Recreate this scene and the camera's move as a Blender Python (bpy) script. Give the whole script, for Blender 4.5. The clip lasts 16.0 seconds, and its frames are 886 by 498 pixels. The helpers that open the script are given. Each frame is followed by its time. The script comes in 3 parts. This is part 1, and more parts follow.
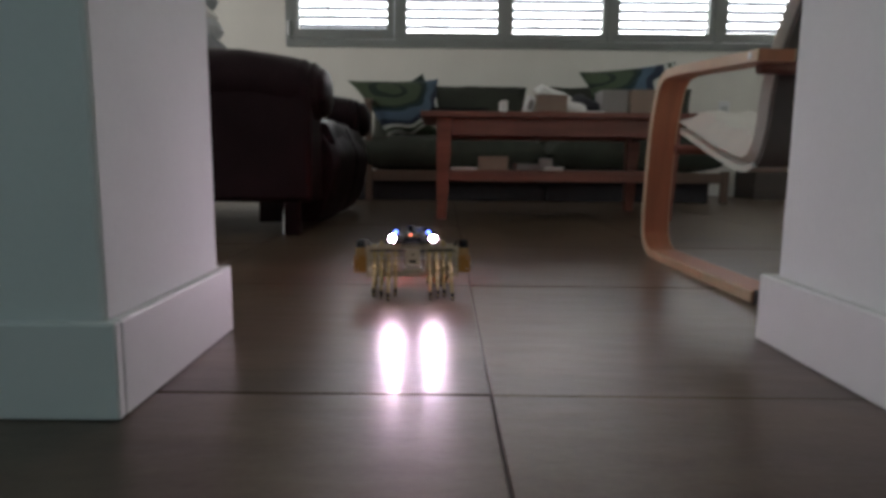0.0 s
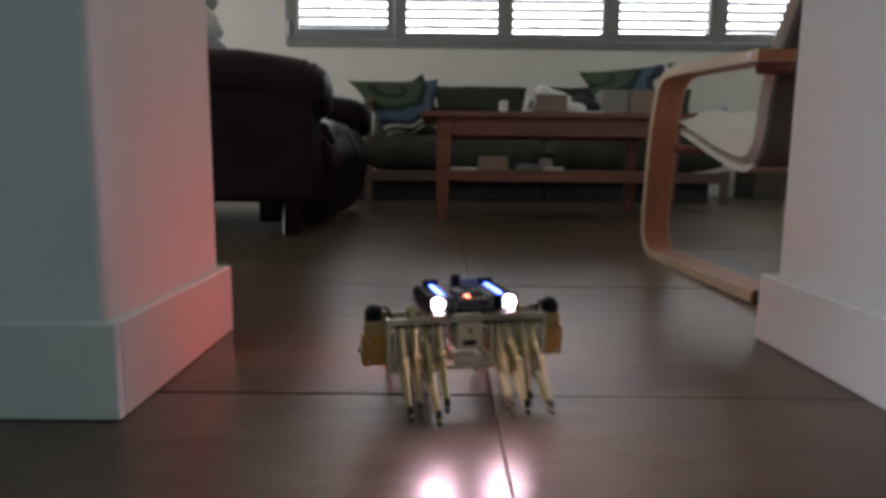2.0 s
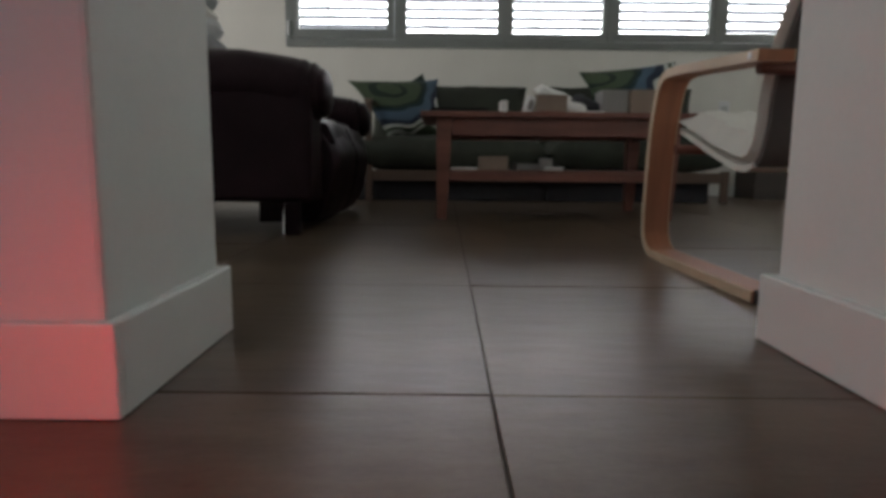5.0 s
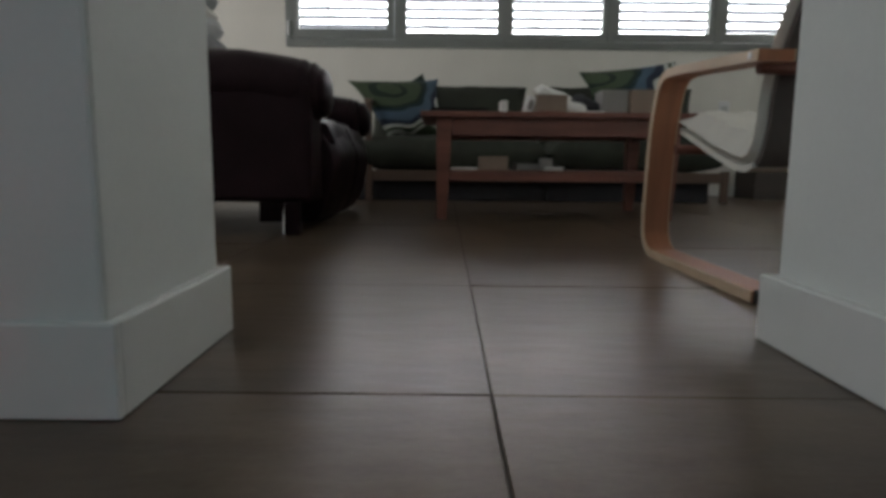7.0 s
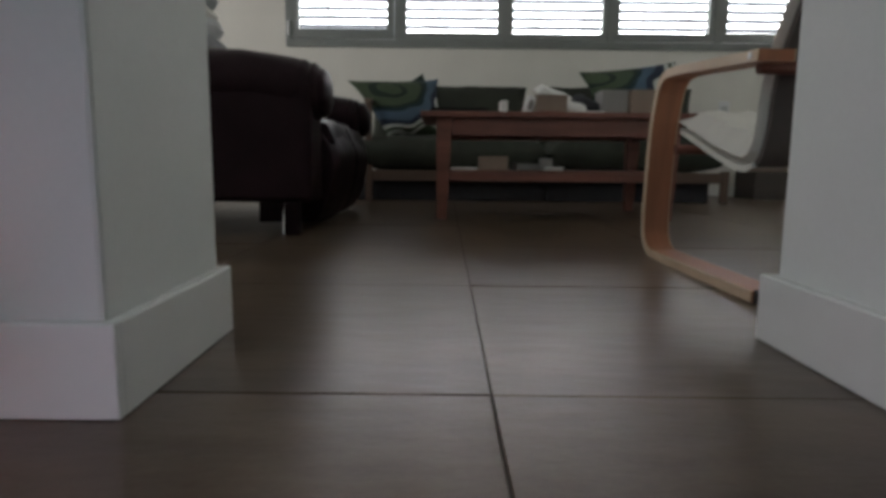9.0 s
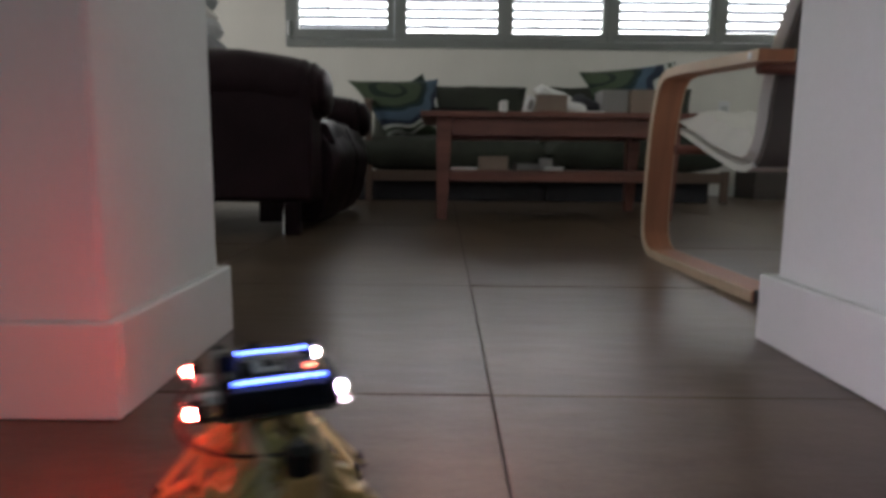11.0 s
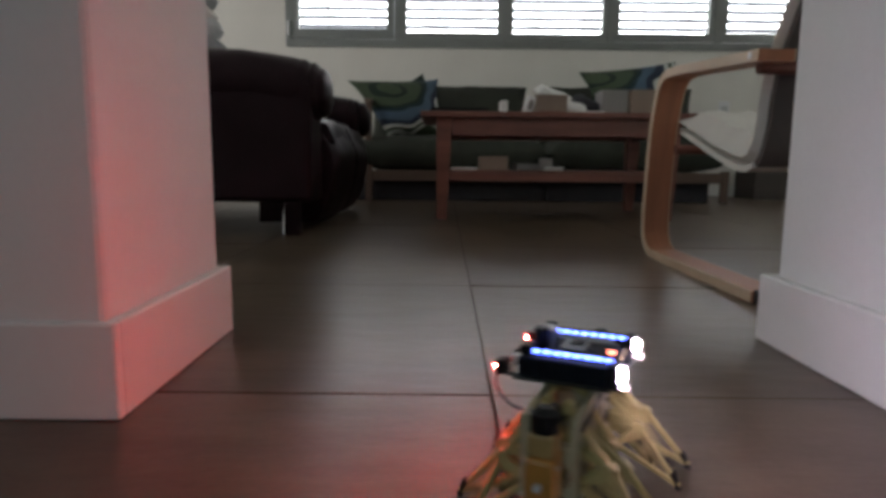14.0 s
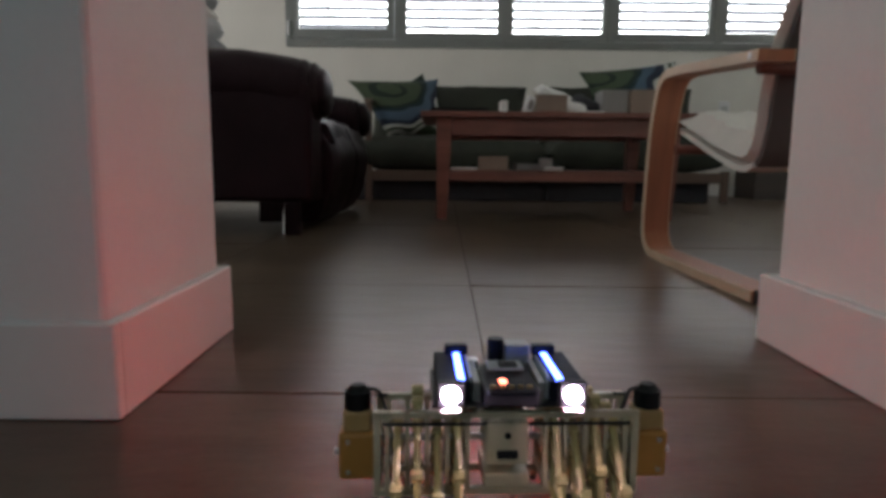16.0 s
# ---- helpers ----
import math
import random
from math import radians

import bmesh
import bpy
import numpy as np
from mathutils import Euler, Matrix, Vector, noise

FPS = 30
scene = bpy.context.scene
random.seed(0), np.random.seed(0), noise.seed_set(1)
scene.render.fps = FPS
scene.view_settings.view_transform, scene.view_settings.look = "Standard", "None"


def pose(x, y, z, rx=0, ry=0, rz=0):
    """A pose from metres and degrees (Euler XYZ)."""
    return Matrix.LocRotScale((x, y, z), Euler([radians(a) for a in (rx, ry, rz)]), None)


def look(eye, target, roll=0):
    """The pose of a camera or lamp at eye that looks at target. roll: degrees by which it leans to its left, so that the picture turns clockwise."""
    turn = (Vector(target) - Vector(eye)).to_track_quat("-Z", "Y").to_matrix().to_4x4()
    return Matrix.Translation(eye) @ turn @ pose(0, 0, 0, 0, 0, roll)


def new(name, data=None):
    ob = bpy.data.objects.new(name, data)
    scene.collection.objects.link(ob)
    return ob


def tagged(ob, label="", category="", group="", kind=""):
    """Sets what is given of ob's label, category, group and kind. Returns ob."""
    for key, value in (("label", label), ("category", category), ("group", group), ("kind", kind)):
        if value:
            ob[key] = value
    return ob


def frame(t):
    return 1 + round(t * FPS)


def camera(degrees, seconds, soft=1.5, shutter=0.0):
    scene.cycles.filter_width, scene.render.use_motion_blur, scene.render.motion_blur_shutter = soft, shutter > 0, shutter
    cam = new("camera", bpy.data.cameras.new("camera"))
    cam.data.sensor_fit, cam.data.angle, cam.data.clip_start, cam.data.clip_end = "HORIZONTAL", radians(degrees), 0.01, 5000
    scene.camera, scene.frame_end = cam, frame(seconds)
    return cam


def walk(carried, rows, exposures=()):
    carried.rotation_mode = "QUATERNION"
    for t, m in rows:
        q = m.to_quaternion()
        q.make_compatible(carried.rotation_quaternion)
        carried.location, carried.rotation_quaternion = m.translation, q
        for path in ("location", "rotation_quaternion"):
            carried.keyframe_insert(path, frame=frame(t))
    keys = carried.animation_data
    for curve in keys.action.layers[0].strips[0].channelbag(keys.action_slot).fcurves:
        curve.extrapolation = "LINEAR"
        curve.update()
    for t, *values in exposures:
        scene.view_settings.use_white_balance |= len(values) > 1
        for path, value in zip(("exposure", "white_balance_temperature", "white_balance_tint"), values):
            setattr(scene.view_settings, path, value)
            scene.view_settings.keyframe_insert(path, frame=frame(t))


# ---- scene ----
cam = camera(70.47, 16.0, soft=3.8, shutter=1.0)
EYE = (0.0, 0.0, 0.25)
AIM = (0.00519, 0.99026, -0.13917)
still = look(EYE, (EYE[0] + AIM[0], EYE[1] + AIM[1], EYE[2] + AIM[2]), roll=0.55)
walk(cam, [(0.0, still), (16.0, still)])

# ---- light: overcast daylight through the long window and an added, unseen opening behind the camera ----
world = bpy.data.worlds.new("world")
scene.world = world
world.use_nodes = True
sky = world.node_tree.nodes.new("ShaderNodeTexSky")
sky.sky_type, sky.sun_disc, sky.sun_elevation, sky.sun_rotation = "NISHITA", False, radians(35), radians(20)
world.node_tree.links.new(sky.outputs["Color"], world.node_tree.nodes["Background"].inputs["Color"])
world.node_tree.nodes["Background"].inputs["Strength"].default_value = 0.08
scene.view_settings.exposure = 0.45


def area_lamp(name, m, sx, sy, watts, colour):
    data = bpy.data.lights.new(name, "AREA")
    data.shape, data.size, data.size_y, data.energy, data.color = "RECTANGLE", sx, sy, watts, colour
    ob = new(name, data)
    ob.matrix_world = m
    return ob


area_lamp("window_daylight", look((0.95, 5.16, 1.45), (0.95, 0, 1.45)), 4.4, 0.9, 120, (0.95, 0.965, 1.0))
area_lamp("hall_added_daylight", look((-1.5, -2.76, 1.75), (-1.5, 2, 1.75)), 1.2, 0.9, 7.0, (0.69, 0.935, 1.0))
# fill light through an unseen west opening, added to brighten the living room
area_lamp("west_added_daylight", look((-2.66, 3.0, 1.25), (0, 3.0, 1.25)), 2.0, 2.0, 15, (1.0, 0.95, 0.91))


# ---- materials ----
def node_material(name, base, rough, metal=0.0, spread=0.12, scale=8.0, fine=90.0, bump=0.15, depth=0.002, tint=None,
                  coat=0.0, per_object=0.0, stretch=(1, 1, 1), rough_spread=0.08, specular=0.5, sheen=(1, 1, 1)):
    """Principled surface with coarse stains, fine grain, uneven gloss and relief."""
    m = bpy.data.materials.new(name)
    m.use_nodes = True
    nt = m.node_tree
    n, l = nt.nodes, nt.links
    bsdf = n["Principled BSDF"]
    co = n.new("ShaderNodeTexCoord")
    mp = n.new("ShaderNodeMapping")
    mp.inputs["Scale"].default_value = stretch
    l.new(co.outputs["Object"], mp.inputs["Vector"])
    coarse = n.new("ShaderNodeTexNoise")
    coarse.inputs["Scale"].default_value, coarse.inputs["Detail"].default_value = scale, 5
    grain = n.new("ShaderNodeTexNoise")
    grain.inputs["Scale"].default_value, grain.inputs["Detail"].default_value = fine, 4
    for tex in (coarse, grain):
        l.new(mp.outputs["Vector"], tex.inputs["Vector"])
    mix = n.new("ShaderNodeMix")
    mix.data_type = "RGBA"
    other = tint or tuple(c * (1 - 2.4 * spread) for c in base)
    mix.inputs["A"].default_value = (*other, 1)
    mix.inputs["B"].default_value = (*[min(1, c * (1 + spread)) for c in base], 1)
    add = n.new("ShaderNodeMath")
    add.operation = "MULTIPLY_ADD"
    add.inputs[1].default_value = 0.35
    l.new(grain.outputs["Fac"], add.inputs[0])
    sub = n.new("ShaderNodeMath")
    sub.operation = "MULTIPLY_ADD"
    sub.inputs[1].default_value, sub.inputs[2].default_value = 1.3, -0.32
    l.new(coarse.outputs["Fac"], sub.inputs[0])
    l.new(sub.outputs[0], add.inputs[2])
    fac = add.outputs[0]
    if per_object:
        info = n.new("ShaderNodeObjectInfo")
        rnd = n.new("ShaderNodeMath")
        rnd.operation = "MULTIPLY_ADD"
        rnd.inputs[1].default_value = per_object
        l.new(info.outputs["Random"], rnd.inputs[0])
        l.new(fac, rnd.inputs[2])
        fac = rnd.outputs[0]
    l.new(fac, mix.inputs["Factor"])
    l.new(mix.outputs["Result"], bsdf.inputs["Base Color"])
    rg = n.new("ShaderNodeMath")
    rg.operation = "MULTIPLY_ADD"
    rg.inputs[1].default_value, rg.inputs[2].default_value = rough_spread * 2, rough - rough_spread
    l.new(coarse.outputs["Fac"], rg.inputs[0])
    l.new(rg.outputs[0], bsdf.inputs["Roughness"])
    bsdf.inputs["Metallic"].default_value = metal
    bsdf.inputs["Coat Weight"].default_value = coat
    bsdf.inputs["Specular IOR Level"].default_value = specular
    bsdf.inputs["Specular Tint"].default_value = (*sheen, 1)
    if bump:
        bp = n.new("ShaderNodeBump")
        bp.inputs["Strength"].default_value, bp.inputs["Distance"].default_value = bump, depth
        l.new(add.outputs[0], bp.inputs["Height"])
        l.new(bp.outputs["Normal"], bsdf.inputs["Normal"])
    return m


def glow_material(name, colour, strength):
    m = bpy.data.materials.new(name)
    m.use_nodes = True
    b = m.node_tree.nodes["Principled BSDF"]
    b.inputs["Base Color"].default_value = (*colour, 1)
    b.inputs["Emission Color"].default_value = (*colour, 1)
    b.inputs["Emission Strength"].default_value = strength
    return m


def swirl_material():
    """Printed cushion cotton: an eye of rings in one corner, bent bands of greens, blues and white round it."""
    m = bpy.data.materials.new("swirl_print")
    m.use_nodes = True
    nt = m.node_tree
    n, l = nt.nodes, nt.links
    b = n["Principled BSDF"]
    b.inputs["Roughness"].default_value = 0.9
    co = n.new("ShaderNodeTexCoord")
    warp = n.new("ShaderNodeTexNoise")
    warp.inputs["Scale"].default_value, warp.inputs["Detail"].default_value = 2.6, 0
    l.new(co.outputs["UV"], warp.inputs["Vector"])
    vm = n.new("ShaderNodeVectorMath")
    vm.operation = "MULTIPLY_ADD"
    vm.inputs[1].default_value = (0.34, 0.28, 0.0)
    l.new(warp.outputs["Color"], vm.inputs[0])
    l.new(co.outputs["UV"], vm.inputs[2])
    centre = n.new("ShaderNodeVectorMath")
    centre.operation = "MULTIPLY_ADD"
    centre.inputs[1].default_value, centre.inputs[2].default_value = (0.85, 0.95, 0.0), (-0.40, -0.874, 0.0)
    l.new(vm.outputs[0], centre.inputs[0])
    far = n.new("ShaderNodeVectorMath")
    far.operation = "LENGTH"
    l.new(centre.outputs[0], far.inputs[0])
    ramp = n.new("ShaderNodeValToRGB")
    ramp.color_ramp.interpolation = "CONSTANT"
    green, deep, teal, blue, navy, white = (0.05, 0.072, 0.04), (0.012, 0.026, 0.016), (0.008, 0.025, 0.03), (0.06, 0.098, 0.14), (0.012, 0.02, 0.04), (0.5, 0.52, 0.47)
    stops = ((0.0, green), (0.13, deep), (0.19, green), (0.33, deep), (0.38, teal), (0.43, blue), (0.54, navy), (0.61, white), (0.665, green), (0.72, white),
             (0.765, green), (0.88, deep))
    while len(ramp.color_ramp.elements) < len(stops):
        ramp.color_ramp.elements.new(0.5)
    for e, (p, c) in zip(ramp.color_ramp.elements, stops):
        e.position, e.color = p, (*c, 1)
    l.new(far.outputs["Value"], ramp.inputs["Fac"])
    l.new(ramp.outputs["Color"], b.inputs["Base Color"])
    weave = n.new("ShaderNodeTexNoise")
    weave.inputs["Scale"].default_value = 220
    l.new(co.outputs["Object"], weave.inputs["Vector"])
    bp = n.new("ShaderNodeBump")
    bp.inputs["Strength"].default_value, bp.inputs["Distance"].default_value = 0.3, 0.002
    l.new(weave.outputs["Fac"], bp.inputs["Height"])
    l.new(bp.outputs["Normal"], b.inputs["Normal"])
    return m


def tile_material():
    """Honed grey stoneware: cloudy mottling, drawn-out ripples in the glaze and fine grain, shifted from tile to tile."""
    m = bpy.data.materials.new("grey_floor_tile")
    m.use_nodes = True
    nt = m.node_tree
    n, l = nt.nodes, nt.links
    b = n["Principled BSDF"]
    co, info = n.new("ShaderNodeTexCoord"), n.new("ShaderNodeObjectInfo")
    shift = n.new("ShaderNodeVectorMath")
    shift.operation = "MULTIPLY_ADD"
    shift.inputs[1].default_value = (13.0, 7.0, 5.0)
    l.new(info.outputs["Random"], shift.inputs[0])
    l.new(co.outputs["Object"], shift.inputs[2])

    def layer(scale, detail, stretch):
        mp, tex = n.new("ShaderNodeMapping"), n.new("ShaderNodeTexNoise")
        mp.inputs["Scale"].default_value = stretch
        tex.inputs["Scale"].default_value, tex.inputs["Detail"].default_value = scale, detail
        l.new(shift.outputs[0], mp.inputs["Vector"])
        l.new(mp.outputs["Vector"], tex.inputs["Vector"])
        return tex.outputs["Fac"]

    def blend(a, b_, ka, kb):
        first, both = n.new("ShaderNodeMath"), n.new("ShaderNodeMath")
        first.operation, both.operation = "MULTIPLY", "MULTIPLY_ADD"
        first.inputs[1].default_value, both.inputs[1].default_value = ka, kb
        l.new(a, first.inputs[0])
        l.new(b_, both.inputs[0])
        l.new(first.outputs[0], both.inputs[2])
        return both.outputs[0]

    cloud = layer(4.0, 5, (1.0, 1.4, 1.0))
    ripple = layer(15.0, 4, (0.6, 1.6, 1.0))
    grain = layer(150.0, 3, (1.0, 1.0, 1.0))
    ramp = n.new("ShaderNodeValToRGB")
    ramp.color_ramp.elements[0].position, ramp.color_ramp.elements[0].color = 0.34, (*TILE_DARK, 1)
    ramp.color_ramp.elements[1].position, ramp.color_ramp.elements[1].color = 0.66, (*TILE_LIGHT, 1)
    l.new(blend(blend(cloud, ripple, 0.6, 0.25), grain, 1.0, 0.15), ramp.inputs["Fac"])
    l.new(ramp.outputs["Color"], b.inputs["Base Color"])
    gloss = n.new("ShaderNodeMath")
    gloss.operation = "MULTIPLY_ADD"
    gloss.inputs[1].default_value, gloss.inputs[2].default_value = 0.08, 0.255
    l.new(blend(cloud, ripple, 0.6, 0.4), gloss.inputs[0])
    l.new(gloss.outputs[0], b.inputs["Roughness"])
    b.inputs["Specular IOR Level"].default_value = 0.6
    b.inputs["Specular Tint"].default_value = (1.0, 0.72, 0.62, 1)
    bp = n.new("ShaderNodeBump")
    bp.inputs["Strength"].default_value, bp.inputs["Distance"].default_value = 0.55, 0.003
    l.new(blend(blend(ripple, cloud, 0.7, 0.5), grain, 1.0, 0.06), bp.inputs["Height"])
    l.new(bp.outputs["Normal"], b.inputs["Normal"])
    return m


def clear_material(name, colour, rough=0.0, ior=1.45):
    m = bpy.data.materials.new(name)
    m.use_nodes = True
    b = m.node_tree.nodes["Principled BSDF"]
    b.inputs["Base Color"].default_value = (*colour, 1)
    b.inputs["Transmission Weight"].default_value = 1
    b.inputs["Roughness"].default_value, b.inputs["IOR"].default_value = rough, ior
    return m


TILE_DARK, TILE_LIGHT = (0.045, 0.032, 0.021), (0.118, 0.085, 0.057)
PLASTER = node_material("white_plaster", (0.73, 0.75, 0.72), 0.85, spread=0.055, scale=2.2, fine=140, bump=0.25, depth=0.002)
CREAMWALL = node_material("cream_plaster", (0.70, 0.68, 0.62), 0.85, spread=0.04, scale=3, fine=140, bump=0.25, depth=0.002)
SKIRTING = node_material("white_skirting_tile", (0.74, 0.75, 0.72), 0.5, spread=0.03, scale=5, fine=60, bump=0.08)
CEILING = node_material("ceiling_paint", (0.78, 0.78, 0.76), 0.9, spread=0.02, scale=2, fine=80, bump=0.1)
TILE = tile_material()
GROUT = node_material("dark_grout", (0.07, 0.055, 0.044), 0.8, spread=0.2, scale=12, bump=0.3, specular=0.25)
ALUMINIUM = node_material("grey_window_aluminium", (0.2, 0.215, 0.205), 0.45, spread=0.05, scale=4, bump=0.03)
# white slats coloured dark grey: their shade against the window is in the colour
SLAT = node_material("shaded_blind_slat", (0.2, 0.21, 0.225), 0.9, spread=0.03, bump=0.0, specular=0.1)
GLASS = clear_material("window_glass", (1, 1, 1))
LEATHER = node_material("black_leather", (0.012, 0.0055, 0.0075), 0.36, spread=0.3, scale=7, fine=70, bump=0.4, depth=0.004, specular=0.15, sheen=(1.0, 0.76, 0.82))
STEEL = node_material("brushed_steel", (0.7, 0.7, 0.7), 0.42, metal=1.0, spread=0.05, bump=0.03)
CHROME = node_material("polished_chrome", (0.92, 0.92, 0.92), 0.16, metal=1.0, spread=0.02, bump=0.0, rough_spread=0.03)
REDWOOD = node_material("stained_table_wood", (0.22, 0.085, 0.06), 0.42, spread=0.22, scale=3, fine=26, bump=0.12, stretch=(1, 9, 9))
BENTWOOD = node_material("bent_birch_veneer", (0.42, 0.175, 0.092), 0.45, spread=0.14, scale=4, fine=30, bump=0.1, stretch=(12, 1, 1))
BENTEDGE = node_material("pale_ply_edge", (0.62, 0.46, 0.32), 0.5, spread=0.12, scale=6, fine=60, bump=0.1)
PALEWOOD = node_material("pale_pine", (0.14, 0.092, 0.068), 0.55, spread=0.12, scale=4, fine=34, bump=0.1, stretch=(1, 9, 9))
CANVAS = node_material("white_cotton", (0.72, 0.7, 0.64), 0.92, spread=0.06, scale=9, fine=160, bump=0.5, depth=0.004)
GREENCLOTH = node_material("dark_green_cloth", (0.038, 0.043, 0.031), 0.95, spread=0.2, scale=6, fine=150, bump=0.5, depth=0.003)
SWIRL = swirl_material()
LINEN = node_material("pale_grey_linen", (0.5, 0.51, 0.5), 0.9, spread=0.1, scale=8, fine=140, bump=0.4)
GREYLINEN = node_material("grey_linen", (0.27, 0.28, 0.28), 0.9, spread=0.12, scale=8, fine=140, bump=0.5, depth=0.004)
GREYCLOTH = node_material("grey_cloth", (0.1, 0.085, 0.078), 0.9, spread=0.1, scale=8, fine=140, bump=0.3)
DARKCLOTH = node_material("charcoal_cloth", (0.035, 0.035, 0.04), 0.9, spread=0.15, scale=8, bump=0.3)
CARDBOARD = node_material("brown_cardboard", (0.27, 0.205, 0.16), 0.8, spread=0.1, scale=10, bump=0.1)
PAPER = node_material("white_paper", (0.75, 0.75, 0.72), 0.7, spread=0.04, scale=12, bump=0.1)
GREYPLASTIC = node_material("grey_plastic", (0.24, 0.23, 0.22), 0.5, spread=0.06, bump=0.03)
BLACKPLASTIC = node_material("black_plastic", (0.009, 0.009, 0.010), 0.5, spread=0.1, fine=200, bump=0.05, specular=0.15)
WHITEPLASTIC = node_material("white_plastic", (0.7, 0.7, 0.7), 0.4, spread=0.04, bump=0.03)
AMBER = node_material("yellow_gearbox_plastic", (0.5, 0.23, 0.05), 0.42, spread=0.08, scale=30, fine=300, bump=0.05)
AMBER_PALE = node_material("pale_amber_plastic", (0.46, 0.28, 0.11), 0.42, spread=0.08, scale=30, fine=300, bump=0.05)
CREAM = node_material("cream_leg_plastic", (0.52, 0.41, 0.18), 0.4, spread=0.1, scale=40, fine=300, bump=0.06, per_object=0.2)
FROST = node_material("pale_frame_plastic", (0.56, 0.48, 0.33), 0.35, spread=0.06, scale=40, fine=300, bump=0.05)
RUBBER = node_material("dark_rubber", (0.02, 0.018, 0.016), 0.8, spread=0.15, scale=60, bump=0.2)
CIRCUIT = node_material("black_circuit_board", (0.010, 0.011, 0.018), 0.6, spread=0.3, scale=120, fine=400, bump=0.1, specular=0.1)
GOLD = node_material("gold_contact", (0.75, 0.52, 0.25), 0.3, metal=1.0, spread=0.05, bump=0.0)
CABLE = node_material("black_cable", (0.015, 0.013, 0.013), 0.5, spread=0.1, bump=0.0)
HEADGLOW = glow_material("headlight_glow", (1.0, 0.76, 1.0), 1050)
BLUEGLOW = glow_material("blue_led_glow", (0.075, 0.14, 1.0), 12)
REDGLOW = glow_material("red_lamp_glow", (1.0, 0.05, 0.035), 1550)
SMALLRED = glow_material("indicator_glow", (1.0, 0.2, 0.12), 5)


# ---- mesh helpers ----
def part(name, bm, material, parent=None, label="", smooth=False, at=None):
    """Links a bmesh as one mesh object under a thing or a part."""
    me = bpy.data.meshes.new(name)
    bmesh.ops.recalc_face_normals(bm, faces=bm.faces)
    if smooth:
        for f in bm.faces:
            f.smooth = True
    bm.to_mesh(me)
    bm.free()
    me.materials.append(material)
    if smooth:
        me.set_sharp_from_angle(angle=radians(50))
    ob = new(name, me)
    if parent:
        ob.parent = parent
    if at is not None:
        ob.matrix_basis = at
    if label:
        ob["label"] = label
    return ob


def thing(name, m, label, category, group=""):
    ob = new(name)
    ob.empty_display_size = 0.05
    ob.matrix_world = m
    return tagged(ob, label, category, group)


def box(lo, hi, bevel=0.0, segments=2, bm=None, m=None):
    """A box from corner to corner with rounded edges, added to bm."""
    b = bmesh.new()
    bmesh.ops.create_cube(b, size=1)
    for v in b.verts:
        v.co = Vector([lo[i] + (v.co[i] + 0.5) * (hi[i] - lo[i]) for i in range(3)])
    if bevel:
        bmesh.ops.bevel(b, geom=b.edges[:], offset=bevel, segments=segments, affect="EDGES", profile=0.5)
    if m is not None:
        b.transform(m)
    if bm is None:
        return b
    me = bpy.data.meshes.new("tmp")
    b.to_mesh(me)
    bm.from_mesh(me)
    bpy.data.meshes.remove(me)
    b.free()
    return bm


def rod(a, b, r0, r1=None, sides=10, bm=None):
    """A round bar from a to b."""
    bm = bm or bmesh.new()
    a, b = Vector(a), Vector(b)
    m = Matrix.Translation((a + b) / 2) @ (b - a).to_track_quat("Z", "Y").to_matrix().to_4x4()
    bmesh.ops.create_cone(bm, cap_ends=True, segments=sides, radius1=r0, radius2=r0 if r1 is None else r1, depth=(b - a).length, matrix=m)
    return bm


def tube(points, r, sides=6):
    bm = bmesh.new()
    rings = []
    pts = [Vector(p) for p in points]
    for i, p in enumerate(pts):
        d = (pts[min(i + 1, len(pts) - 1)] - pts[max(i - 1, 0)]).normalized()
        q = d.to_track_quat("Z", "Y")
        rings.append([bm.verts.new(p + q @ Vector((r * math.cos(2 * math.pi * k / sides), r * math.sin(2 * math.pi * k / sides), 0))) for k in range(sides)])
    for a, b in zip(rings, rings[1:]):
        for k in range(sides):
            bm.faces.new((a[k], a[(k + 1) % sides], b[(k + 1) % sides], b[k]))
    bm.faces.new(rings[0])
    bm.faces.new(rings[-1])
    return bm


def spline(points, steps=8):
    """A smooth curve through the points."""
    p = [Vector(q) for q in points]
    p = [2 * p[0] - p[1], *p, 2 * p[-1] - p[-2]]
    out = []
    for a, b, c, d in zip(p, p[1:], p[2:], p[3:]):
        for k in range(steps):
            t = k / steps
            out.append(0.5 * (2 * b + (c - a) * t + (2 * a - 5 * b + 4 * c - d) * t * t + (3 * b - a - 3 * c + d) * t ** 3))
    return out + [p[-2]]


def band(path, x0, x1, thick, bevel=0.0):
    """A strip of even thickness that follows a path of (y, z), from x0 to x1."""
    bm = bmesh.new()
    pts = [Vector((0, y, z)) for y, z in path]
    rows = []
    for i, p in enumerate(pts):
        d = (pts[min(i + 1, len(pts) - 1)] - pts[max(i - 1, 0)]).normalized()
        n = Vector((0, -d.z, d.y)) * thick / 2
        rows.append([bm.verts.new((x, q.y, q.z)) for x, q in ((x0, p - n), (x1, p - n), (x1, p + n), (x0, p + n))])
    for a, b in zip(rows, rows[1:]):
        for k in range(4):
            bm.faces.new((a[k], a[(k + 1) % 4], b[(k + 1) % 4], b[k]))
    bm.faces.new(rows[0])
    bm.faces.new(rows[-1])
    return bm


